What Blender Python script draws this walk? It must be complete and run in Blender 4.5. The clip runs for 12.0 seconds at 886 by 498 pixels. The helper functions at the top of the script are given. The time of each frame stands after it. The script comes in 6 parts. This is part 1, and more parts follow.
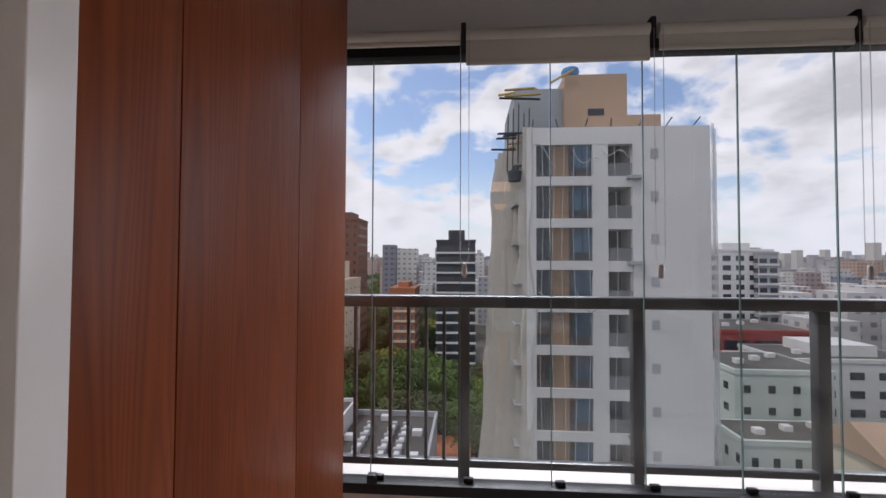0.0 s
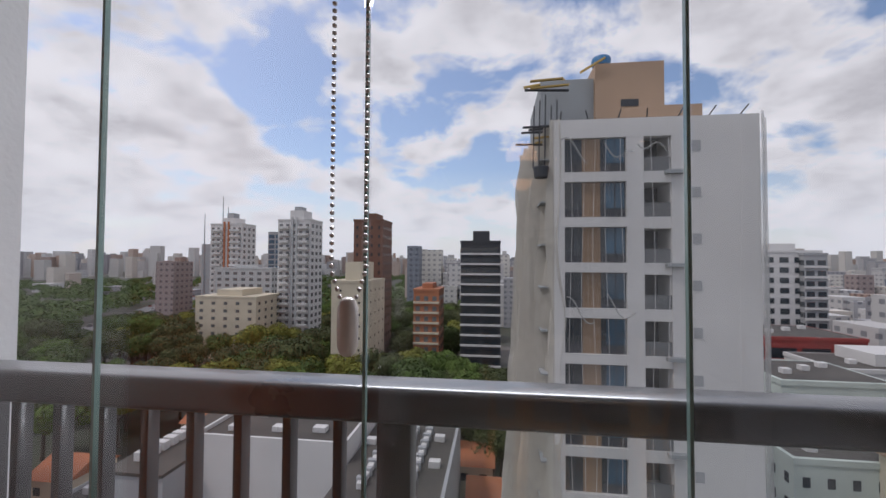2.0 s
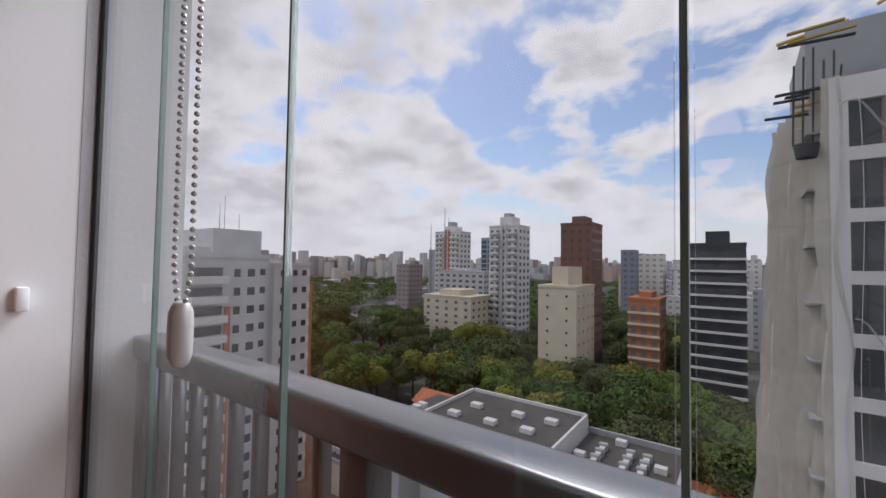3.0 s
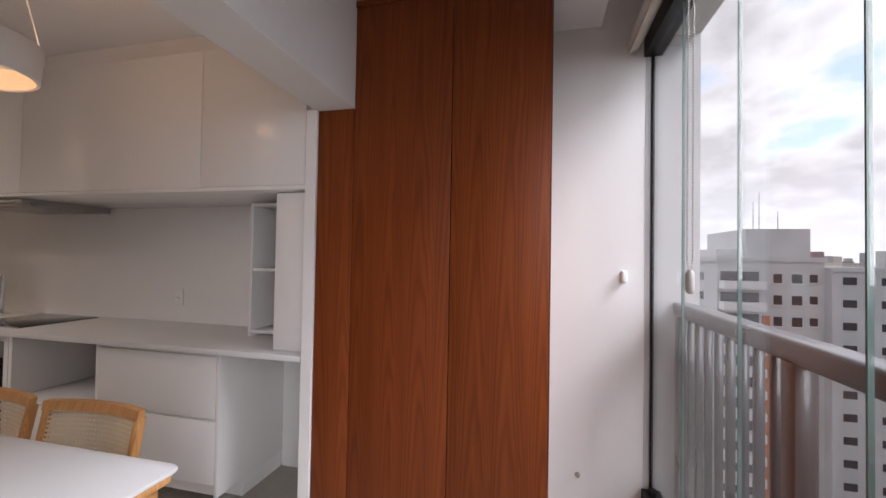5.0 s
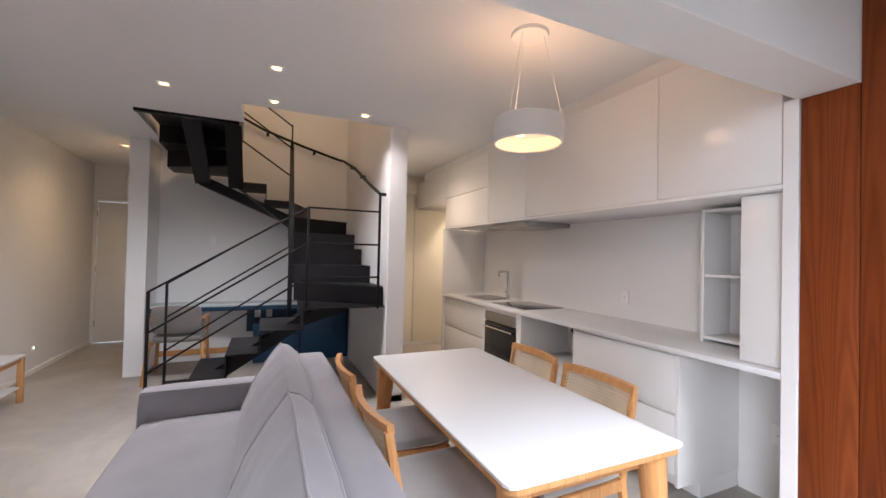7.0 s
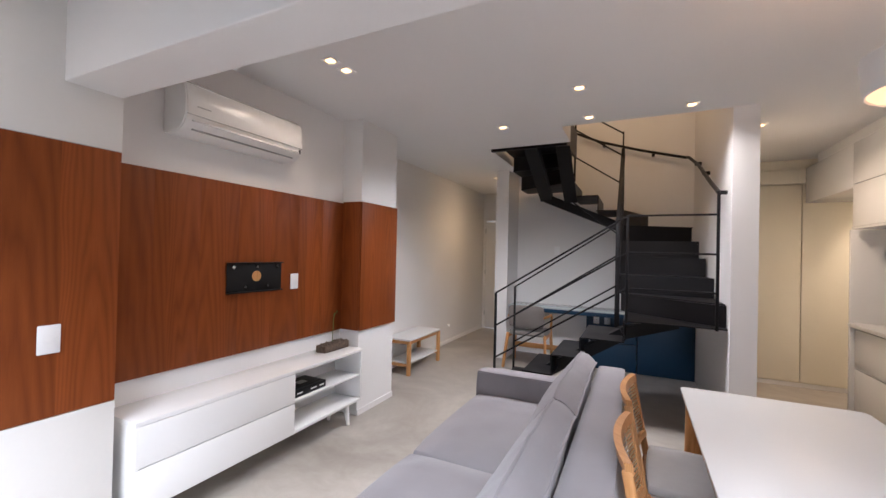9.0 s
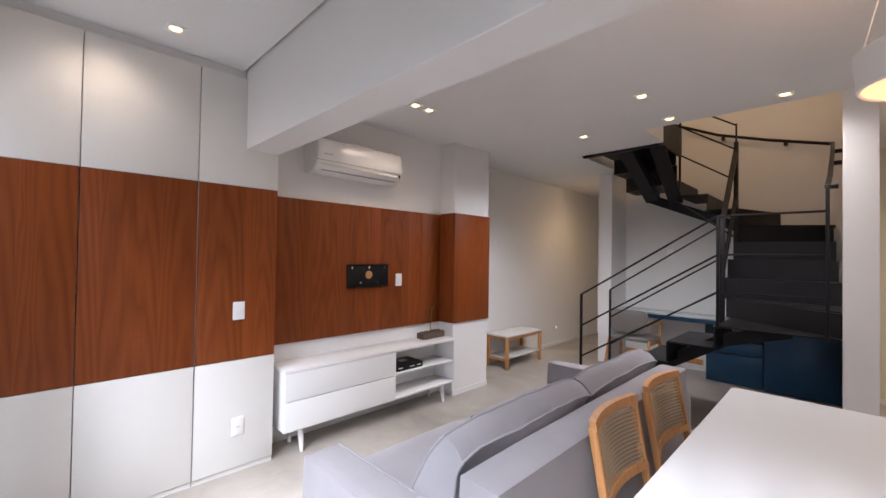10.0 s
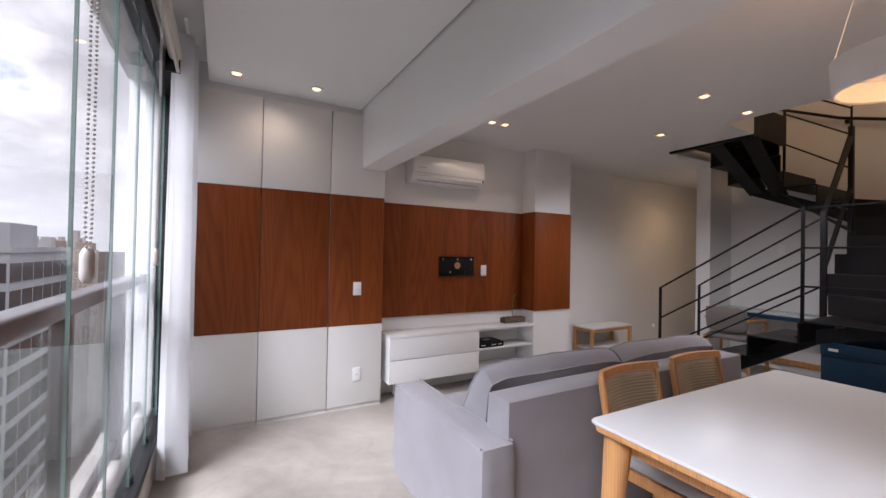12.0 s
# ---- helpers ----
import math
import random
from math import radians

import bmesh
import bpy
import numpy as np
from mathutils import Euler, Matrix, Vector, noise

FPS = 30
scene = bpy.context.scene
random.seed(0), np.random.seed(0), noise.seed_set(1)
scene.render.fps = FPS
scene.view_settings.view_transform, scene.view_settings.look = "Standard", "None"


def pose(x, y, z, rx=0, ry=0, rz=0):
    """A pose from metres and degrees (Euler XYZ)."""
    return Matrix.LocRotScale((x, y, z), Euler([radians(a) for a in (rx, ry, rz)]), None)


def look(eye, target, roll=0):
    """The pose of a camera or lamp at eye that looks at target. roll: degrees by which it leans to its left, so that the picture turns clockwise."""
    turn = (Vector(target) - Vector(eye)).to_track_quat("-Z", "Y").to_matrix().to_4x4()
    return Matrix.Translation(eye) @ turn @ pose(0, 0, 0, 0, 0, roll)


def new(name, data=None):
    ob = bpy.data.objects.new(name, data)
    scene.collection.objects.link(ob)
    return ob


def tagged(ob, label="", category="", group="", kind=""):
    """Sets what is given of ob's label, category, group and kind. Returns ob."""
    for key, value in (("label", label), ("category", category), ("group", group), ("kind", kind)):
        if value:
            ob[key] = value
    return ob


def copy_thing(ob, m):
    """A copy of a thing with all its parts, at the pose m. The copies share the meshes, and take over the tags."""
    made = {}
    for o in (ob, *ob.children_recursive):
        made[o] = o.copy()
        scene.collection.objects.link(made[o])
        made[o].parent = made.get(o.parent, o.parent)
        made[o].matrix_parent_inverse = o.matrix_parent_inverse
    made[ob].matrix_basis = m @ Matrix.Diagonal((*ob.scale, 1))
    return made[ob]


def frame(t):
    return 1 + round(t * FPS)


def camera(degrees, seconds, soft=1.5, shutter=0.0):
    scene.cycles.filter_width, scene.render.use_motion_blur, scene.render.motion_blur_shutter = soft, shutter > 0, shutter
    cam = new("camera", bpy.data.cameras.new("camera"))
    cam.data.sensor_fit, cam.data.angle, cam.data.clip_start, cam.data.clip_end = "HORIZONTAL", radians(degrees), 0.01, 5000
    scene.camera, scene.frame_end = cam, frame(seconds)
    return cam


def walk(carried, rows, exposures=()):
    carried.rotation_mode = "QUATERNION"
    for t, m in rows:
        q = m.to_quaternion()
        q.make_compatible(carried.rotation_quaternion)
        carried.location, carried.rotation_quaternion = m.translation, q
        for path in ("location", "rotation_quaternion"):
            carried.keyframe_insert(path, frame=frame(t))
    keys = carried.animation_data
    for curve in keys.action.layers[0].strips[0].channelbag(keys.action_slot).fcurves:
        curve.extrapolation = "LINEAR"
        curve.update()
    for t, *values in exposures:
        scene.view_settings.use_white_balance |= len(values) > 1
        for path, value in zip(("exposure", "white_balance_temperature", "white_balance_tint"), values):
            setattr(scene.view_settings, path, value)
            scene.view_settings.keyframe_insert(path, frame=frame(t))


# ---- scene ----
cam = camera(95.8, 12.0)
PATH = [
    (0, (0.500, -0.660, 1.405), (0.372, 1.336, 1.456), 0.2),
    (0.5, (0.462, -0.235, 1.412), (0.450, 1.765, 1.463), 0.2),
    (1, (0.512, 0.106, 1.420), (0.555, 2.105, 1.469), 0.2),
    (1.5, (0.587, 0.490, 1.426), (0.580, 2.489, 1.476), 0.2),
    (2, (0.654, 0.851, 1.431), (0.401, 2.834, 1.487), 0.3),
    (2.5, (0.759, 1.094, 1.434), (0.059, 2.966, 1.498), 0.6),
    (2.7, (0.839, 1.140, 1.432), (-0.062, 2.925, 1.499), 0.7),
    (4.5, (1.537, 1.001, 1.426), (-0.459, 1.128, 1.464), 1.1),
    (5, (1.788, 0.889, 1.409), (-0.156, 0.421, 1.451), 1.0),
    (5.5, (1.902, 0.844, 1.387), (0.171, -0.155, 1.44), 1.3),
    (6, (2.002, 0.82, 1.405), (0.549, -0.554, 1.446), 1.4),
    (6.5, (2.074, 0.805, 1.406), (0.934, -0.838, 1.444), 1.4),
    (7, (2.15, 0.775, 1.403), (1.336, -1.051, 1.434), 1.3),
    (7.5, (2.175, 0.717, 1.406), (1.732, -1.233, 1.435), 1.4),
    (7.7, (2.149, 0.678, 1.411), (1.881, -1.304, 1.437), 1.5),
    (9.3, (1.57, 0.844, 1.453), (2.644, -0.843, 1.478), 1.0),
    (9.5, (1.44, 0.866, 1.444), (2.632, -0.739, 1.475), 0.8),
    (10, (1.071, 0.944, 1.445), (2.488, -0.468, 1.477), 0.9),
    (10.5, (0.761, 1.024, 1.441), (2.315, -0.233, 1.474), 0.9),
    (11, (0.515, 1.076, 1.4), (2.161, -0.06, 1.434), 0.9),
    (11.5, (0.381, 1.116, 1.39), (2.088, 0.075, 1.417), 1.0),
    (12, (0.41, 1.094, 1.387), (2.158, 0.123, 1.409), 1.1),
]
walk(cam, [(t, look(eye, target, roll)) for t, eye, target, roll in PATH],
     [(0, -0.42, 6300, 18), (1.0, -0.50, 6300, 18), (2.7, -0.65, 6350, 18), (4.3, -0.55, 6300, 20), (5.2, 0.18, 6450, 18), (6.5, 0.84, 6050, 16), (9.5, 0.92, 6050, 16), (10.5, 0.48, 6150, 18), (12, 0.18, 6200, 20)])

SKY, CLOUD_DARK, CLOUD_LIGHT, SUN, SKY_FILL = 0.20, 4.1, 6.4, 2.0, 3000

# ---- world, sun, large lights ----
world = bpy.data.worlds.new("sky")
scene.world = world
world.use_nodes = True
wn, wl = world.node_tree.nodes, world.node_tree.links
wn.clear()
w_out = wn.new("ShaderNodeOutputWorld")
w_bg = wn.new("ShaderNodeBackground")
w_sky = wn.new("ShaderNodeTexSky")
w_sky.sky_type, w_sky.sun_disc = "NISHITA", False
w_sky.sun_elevation, w_sky.sun_rotation = radians(58), radians(-60)
w_sky.air_density, w_sky.dust_density = 1.0, 1.2
w_co = wn.new("ShaderNodeTexCoord")
# clouds lie on a flat layer: direction divided by its height
w_sep = wn.new("ShaderNodeSeparateXYZ")
wl.new(w_co.outputs["Generated"], w_sep.inputs[0])
w_up = wn.new("ShaderNodeMath"); w_up.operation = "MAXIMUM"; w_up.inputs[1].default_value = 0.0
wl.new(w_sep.outputs["Z"], w_up.inputs[0])
w_add = wn.new("ShaderNodeMath"); w_add.operation = "ADD"; w_add.inputs[1].default_value = 0.38
wl.new(w_up.outputs[0], w_add.inputs[0])
w_div = wn.new("ShaderNodeVectorMath"); w_div.operation = "DIVIDE"
wl.new(w_co.outputs["Generated"], w_div.inputs[0])
w_cmb = wn.new("ShaderNodeCombineXYZ")
for k in range(3):
    wl.new(w_add.outputs[0], w_cmb.inputs[k])
wl.new(w_cmb.outputs[0], w_div.inputs[1])
w_n1 = wn.new("ShaderNodeTexNoise")
w_n1.inputs["Scale"].default_value, w_n1.inputs["Detail"].default_value, w_n1.inputs["Roughness"].default_value = 3.3, 10, 0.54
w_n1.inputs["Distortion"].default_value = 0.15
wl.new(w_div.outputs[0], w_n1.inputs["Vector"])
w_ramp = wn.new("ShaderNodeValToRGB")
w_ramp.color_ramp.elements[0].position, w_ramp.color_ramp.elements[0].color = 0.448, (0, 0, 0, 1)
w_ramp.color_ramp.elements[1].position, w_ramp.color_ramp.elements[1].color = 0.548, (1, 1, 1, 1)
# the cover thickens away from the north
w_sq = wn.new("ShaderNodeMath"); w_sq.operation = "MULTIPLY"
wl.new(w_sep.outputs["X"], w_sq.inputs[0]); wl.new(w_sep.outputs["X"], w_sq.inputs[1])
w_cover = wn.new("ShaderNodeMath"); w_cover.operation = "MULTIPLY_ADD"; w_cover.inputs[1].default_value = 0.17
wl.new(w_sq.outputs[0], w_cover.inputs[0]); wl.new(w_n1.outputs["Fac"], w_cover.inputs[2])
wl.new(w_cover.outputs[0], w_ramp.inputs[0])
w_n2 = wn.new("ShaderNodeTexNoise")
w_n2.inputs["Scale"].default_value, w_n2.inputs["Detail"].default_value = 5.0, 7
wl.new(w_div.outputs[0], w_n2.inputs["Vector"])
w_r2 = wn.new("ShaderNodeValToRGB")
w_r2.color_ramp.elements[0].position, w_r2.color_ramp.elements[0].color = 0.50, (CLOUD_LIGHT, CLOUD_LIGHT, CLOUD_LIGHT * 1.02, 1)
w_r2.color_ramp.elements[1].position, w_r2.color_ramp.elements[1].color = 0.66, (CLOUD_DARK, CLOUD_DARK, CLOUD_DARK * 1.04, 1)
# thick cores of the clouds are grey, thin rims bright
w_core = wn.new("ShaderNodeMix"); w_core.data_type = "FLOAT"; w_core.inputs["Factor"].default_value = 0.40
wl.new(w_cover.outputs[0], w_core.inputs["A"])
wl.new(w_n2.outputs["Fac"], w_core.inputs["B"])
wl.new(w_core.outputs["Result"], w_r2.inputs[0])
w_mix = wn.new("ShaderNodeMix"); w_mix.data_type = "RGBA"
wl.new(w_ramp.outputs[0], w_mix.inputs["Factor"])
wl.new(w_sky.outputs[0], w_mix.inputs["A"])
wl.new(w_r2.outputs[0], w_mix.inputs["B"])
# pale haze towards the horizon
w_hz = wn.new("ShaderNodeMapRange")
w_hz.inputs["From Min"].default_value, w_hz.inputs["From Max"].default_value = 0.0, 0.22
w_hz.inputs["To Min"].default_value, w_hz.inputs["To Max"].default_value = 0.85, 0.0
wl.new(w_sep.outputs["Z"], w_hz.inputs["Value"])
w_mh = wn.new("ShaderNodeMix"); w_mh.data_type = "RGBA"
wl.new(w_hz.outputs[0], w_mh.inputs["Factor"])
wl.new(w_mix.outputs["Result"], w_mh.inputs["A"])
w_mh.inputs["B"].default_value = (CLOUD_LIGHT * 0.90, CLOUD_LIGHT * 0.93, CLOUD_LIGHT * 0.98, 1)
wl.new(w_mh.outputs["Result"], w_bg.inputs["Color"])
w_bg.inputs["Strength"].default_value = SKY
wl.new(w_bg.outputs[0], w_out.inputs[0])

sun = new("sun", bpy.data.lights.new("sun", "SUN"))
sun.data.energy, sun.data.angle, sun.data.color = SUN, radians(10), (1.0, 0.95, 0.88)
sun.matrix_basis = look((0, 0, 60), (0 + 30, 0 + 18, 4))

# added lamp outside, above view: extra high-sky light through the balcony window
sky_fill = new("sky_fill_lamp", bpy.data.lights.new("sky_fill_lamp", "AREA"))
sky_fill.data.shape, sky_fill.data.size, sky_fill.data.size_y = "RECTANGLE", 7.5, 4.0
sky_fill.data.energy, sky_fill.data.color = SKY_FILL, (0.93, 0.97, 1.0)
sky_fill.matrix_basis = look((0.1, 7.2, 8.5), (1.75, 0.3, 1.25))


# second added lamp, out of view low in the north-east, brightens the west side
east = new("sky_fill_lamp_east", bpy.data.lights.new("sky_fill_lamp_east", "AREA"))
east.data.shape, east.data.size, east.data.size_y = "RECTANGLE", 3.0, 9.0
east.data.energy, east.data.color = 900, (0.93, 0.97, 1.0)
east.matrix_basis = look((12.2, 7.6, 5.2), (1.2, 0.6, 1.4))


# ---- materials ----
def nodes(name):
    m = bpy.data.materials.new(name)
    m.use_nodes = True
    n, l = m.node_tree.nodes, m.node_tree.links
    return m, n, l, n["Principled BSDF"]


def coords(n, l, scale=(1, 1, 1)):
    c = n.new("ShaderNodeTexCoord")
    mp = n.new("ShaderNodeMapping")
    mp.inputs["Scale"].default_value = scale
    l.new(c.outputs["Object"], mp.inputs["Vector"])
    return mp.outputs["Vector"]


def noise_tex(n, l, vec, scale, detail=4, rough=0.5, distort=0.0):
    t = n.new("ShaderNodeTexNoise")
    t.inputs["Scale"].default_value, t.inputs["Detail"].default_value = scale, detail
    t.inputs["Roughness"].default_value, t.inputs["Distortion"].default_value = rough, distort
    l.new(vec, t.inputs["Vector"])
    return t.outputs["Fac"]


def ramp(n, l, fac, stops):
    r = n.new("ShaderNodeValToRGB")
    while len(r.color_ramp.elements) < len(stops):
        r.color_ramp.elements.new(0.5)
    for e, (p, c) in zip(r.color_ramp.elements, stops):
        e.position, e.color = p, (*c, 1)
    l.new(fac, r.inputs[0])
    return r.outputs[0]


def mixc(n, l, a, b, fac, mode="MIX"):
    m = n.new("ShaderNodeMix")
    m.data_type, m.blend_type = "RGBA", mode
    if isinstance(fac, float):
        m.inputs["Factor"].default_value = fac
    else:
        l.new(fac, m.inputs["Factor"])
    l.new(a, m.inputs["A"])
    l.new(b, m.inputs["B"])
    return m.outputs["Result"]


def bump(n, l, bsdf, height, strength, dist=0.002):
    b = n.new("ShaderNodeBump")
    b.inputs["Strength"].default_value, b.inputs["Distance"].default_value = strength, dist
    l.new(height, b.inputs["Height"])
    l.new(b.outputs[0], bsdf.inputs["Normal"])


def paint(name, colour, rough=0.5, vary=0.06, big=1.3, fine=60.0, relief=0.15, metal=0.0, coat=0.0, spec=0.5):
    """A plain painted or cast surface with faint blotches and grain."""
    m, n, l, b = nodes(name)
    v = coords(n, l)
    f1, f2 = noise_tex(n, l, v, big, 5), noise_tex(n, l, v, fine, 3)
    lo, hi = [c * (1 - vary) for c in colour], [min(1, c * (1 + vary)) for c in colour]
    c1 = ramp(n, l, f1, ((0.3, lo), (0.7, hi)))
    c2 = ramp(n, l, f2, ((0.2, [1 - vary * 0.6] * 3), (0.8, (1, 1, 1))))
    l.new(mixc(n, l, c1, c2, 1.0, "MULTIPLY"), b.inputs["Base Color"])
    b.inputs["Roughness"].default_value = rough
    b.inputs["Specular IOR Level"].default_value = spec
    if vary > 0.03:
        rr = ramp(n, l, f1, ((0.25, [max(0.02, rough * 0.85)] * 3), (0.75, [min(1, rough * 1.15)] * 3)))
        l.new(rr, b.inputs["Roughness"])
    b.inputs["Metallic"].default_value, b.inputs["Coat Weight"].default_value = metal, coat
    b.inputs["Coat Roughness"].default_value = 0.06
    if relief > 0.03:
        bump(n, l, b, f2, relief)
    return m


def wood(name, dark, mid, light, rough=0.4, flitch=0.15, arch=1.0, tone=0.12, spec=0.3):
    """Veneer laid in narrow upright leaves, each with arched flat-sawn figure and fine pores; every board shifted by its own chance."""
    m, n, l, b = nodes(name)

    def math_node(op, a, c=None):
        k = n.new("ShaderNodeMath")
        k.operation = op
        for i, q in enumerate((a, c)):
            if q is None:
                continue
            if isinstance(q, (int, float)):
                k.inputs[i].default_value = q
            else:
                l.new(q, k.inputs[i])
        return k.outputs[0]

    c, o = n.new("ShaderNodeTexCoord"), n.new("ShaderNodeObjectInfo")
    sep = n.new("ShaderNodeSeparateXYZ")
    l.new(c.outputs["Object"], sep.inputs[0])
    shift = math_node("MULTIPLY", o.outputs["Random"], 37.0)
    u = math_node("ADD", math_node("ADD", sep.outputs["X"], sep.outputs["Y"]), shift)
    z = math_node("ADD", sep.outputs["Z"], shift)
    # slow sway of the grain along the board
    cv = n.new("ShaderNodeCombineXYZ")
    l.new(u, cv.inputs[0]); l.new(math_node("MULTIPLY", z, 0.11), cv.inputs[2])
    sway = noise_tex(n, l, cv.outputs[0], 5.0, 3, 0.5, 0.4)
    us = math_node("ADD", u, math_node("MULTIPLY", sway, 0.10))
    cell = math_node("DIVIDE", us, flitch)
    num = math_node("FLOOR", cell)
    d = math_node("SUBTRACT", math_node("MULTIPLY", math_node("SUBTRACT", cell, num), 2.0), 1.0)
    wn_ = n.new("ShaderNodeTexWhiteNoise")
    wn_.noise_dimensions = "1D"
    l.new(num, wn_.inputs["W"])
    leaf = wn_.outputs["Value"]
    d2 = math_node("MULTIPLY", math_node("MULTIPLY", d, d), math_node("ADD", math_node("MULTIPLY", leaf, 5.0 * arch), 2.0 * arch))
    rise = math_node("ADD", math_node("MULTIPLY", z, 1.9), math_node("MULTIPLY", leaf, 9.0))
    rings = math_node("ADD", math_node("ADD", d2, rise), math_node("MULTIPLY", sway, 5.0))
    ring = math_node("PINGPONG", rings, 0.5)
    ring = math_node("MULTIPLY", ring, 2.0)
    cf = n.new("ShaderNodeCombineXYZ")
    l.new(u, cf.inputs[0]); l.new(math_node("MULTIPLY", z, 0.035), cf.inputs[2])
    fine = noise_tex(n, l, cf.outputs[0], 240.0, 3, 0.6)
    streak = noise_tex(n, l, cf.outputs[0], 26.0, 3, 0.5)
    c1 = ramp(n, l, ring, ((0.0, dark), (0.40, mid), (1.0, light)))
    c2 = ramp(n, l, streak, ((0.32, dark), (0.5, mid), (0.7, light)))
    c3 = mixc(n, l, c1, c2, 0.38)
    lo, hi = 1 - tone, 1 + tone
    tint = ramp(n, l, leaf, ((0.0, (lo, lo, lo)), (1.0, (hi, hi, hi))))
    c3 = mixc(n, l, c3, tint, 1.0, "MULTIPLY")
    board = ramp(n, l, o.outputs["Random"], ((0.0, (lo, lo * 0.97, lo * 0.95)), (1.0, (hi, hi * 1.02, hi * 1.03))))
    c3 = mixc(n, l, c3, board, 1.0, "MULTIPLY")
    g = ramp(n, l, fine, ((0.32, (0.80, 0.79, 0.78)), (0.6, (1, 1, 1))))
    l.new(mixc(n, l, c3, g, 0.42, "MULTIPLY"), b.inputs["Base Color"])
    l.new(ramp(n, l, fine, ((0.2, [rough * 1.2] * 3), (0.8, [rough * 0.85] * 3))), b.inputs["Roughness"])
    b.inputs["Specular IOR Level"].default_value = spec
    bump(n, l, b, fine, 0.12, 0.001)
    return m


def cloth(name, colour, rough=0.95, weave=900.0):
    m, n, l, b = nodes(name)
    v = coords(n, l)
    f1, f2 = noise_tex(n, l, v, 4.0, 4), noise_tex(n, l, v, weave, 2)
    c1 = ramp(n, l, f1, ((0.3, [c * 0.9 for c in colour]), (0.7, [c * 1.08 for c in colour])))
    c2 = ramp(n, l, f2, ((0.3, (0.82, 0.82, 0.82)), (0.7, (1, 1, 1))))
    l.new(mixc(n, l, c1, c2, 1.0, "MULTIPLY"), b.inputs["Base Color"])
    b.inputs["Roughness"].default_value = rough
    b.inputs["Sheen Weight"].default_value, b.inputs["Sheen Roughness"].default_value = 0.25, 0.5
    bump(n, l, b, f2, 0.35, 0.001)
    return m


def cement(name):
    m, n, l, b = nodes(name)
    v = coords(n, l)
    f1, f2, f3 = noise_tex(n, l, v, 0.9, 6, 0.6, 0.8), noise_tex(n, l, v, 4.5, 6, 0.65, 1.2), noise_tex(n, l, v, 220.0, 2)
    c1 = ramp(n, l, f1, ((0.28, (0.26, 0.232, 0.20)), (0.5, (0.37, 0.34, 0.30)), (0.72, (0.48, 0.445, 0.395))))
    c2 = ramp(n, l, f2, ((0.3, (0.84, 0.82, 0.80)), (0.65, (1, 1, 1))))
    l.new(mixc(n, l, c1, c2, 1.0, "MULTIPLY"), b.inputs["Base Color"])
    l.new(ramp(n, l, f2, ((0.3, (0.30, 0.30, 0.30)), (0.7, (0.46, 0.46, 0.46)))), b.inputs["Roughness"])
    bump(n, l, b, f3, 0.06, 0.001)
    return m


def clear_glass(name, tint=(0.965, 0.975, 0.97), gloss=1.0):
    m = bpy.data.materials.new(name)
    m.use_nodes = True
    n, l = m.node_tree.nodes, m.node_tree.links
    n.clear()
    out, mx = n.new("ShaderNodeOutputMaterial"), n.new("ShaderNodeMixShader")
    tr, gl, lw = n.new("ShaderNodeBsdfTransparent"), n.new("ShaderNodeBsdfGlossy"), n.new("ShaderNodeLayerWeight")
    fr, ml = n.new("ShaderNodeMath"), n.new("ShaderNodeMath")
    tr.inputs[0].default_value = (*tint, 1)
    gl.inputs["Roughness"].default_value = 0.01
    gl.inputs["Color"].default_value = (gloss, gloss, gloss, 1)
    fr.operation, ml.operation = "POWER", "MULTIPLY_ADD"
    lw.inputs["Blend"].default_value, fr.inputs[1].default_value = 0.5, 5.0
    ml.inputs[1].default_value, ml.inputs[2].default_value = 0.62, 0.028
    l.new(lw.outputs["Facing"], fr.inputs[0]); l.new(fr.outputs[0], ml.inputs[0])
    l.new(ml.outputs[0], mx.inputs[0]); l.new(tr.outputs[0], mx.inputs[1]); l.new(gl.outputs[0], mx.inputs[2])
    l.new(mx.outputs[0], out.inputs[0])
    return m


def glow(name, colour, strength):
    m, n, l, b = nodes(name)
    b.inputs["Base Color"].default_value = (*colour, 1)
    b.inputs["Emission Color"].default_value = (*colour, 1)
    b.inputs["Emission Strength"].default_value = strength
    return m


def sheer(name, colour, see):
    """Thin net or voile: part of the light passes, the rest scatters on and through the threads."""
    m = bpy.data.materials.new(name)
    m.use_nodes = True
    n, l = m.node_tree.nodes, m.node_tree.links
    n.clear()
    out = n.new("ShaderNodeOutputMaterial")
    m1, m2 = n.new("ShaderNodeMixShader"), n.new("ShaderNodeMixShader")
    tr, di, tl = n.new("ShaderNodeBsdfTransparent"), n.new("ShaderNodeBsdfDiffuse"), n.new("ShaderNodeBsdfTranslucent")
    v = coords(n, l)
    f = noise_tex(n, l, v, 1.5, 6)
    col = ramp(n, l, f, ((0.3, [c * 0.85 for c in colour]), (0.7, colour)))
    l.new(col, di.inputs[0]); l.new(col, tl.inputs[0])
    m1.inputs[0].default_value, m2.inputs[0].default_value = 0.5, see
    l.new(di.outputs[0], m1.inputs[1]); l.new(tl.outputs[0], m1.inputs[2])
    l.new(m1.outputs[0], m2.inputs[1]); l.new(tr.outputs[0], m2.inputs[2])
    l.new(m2.outputs[0], out.inputs[0])
    return m


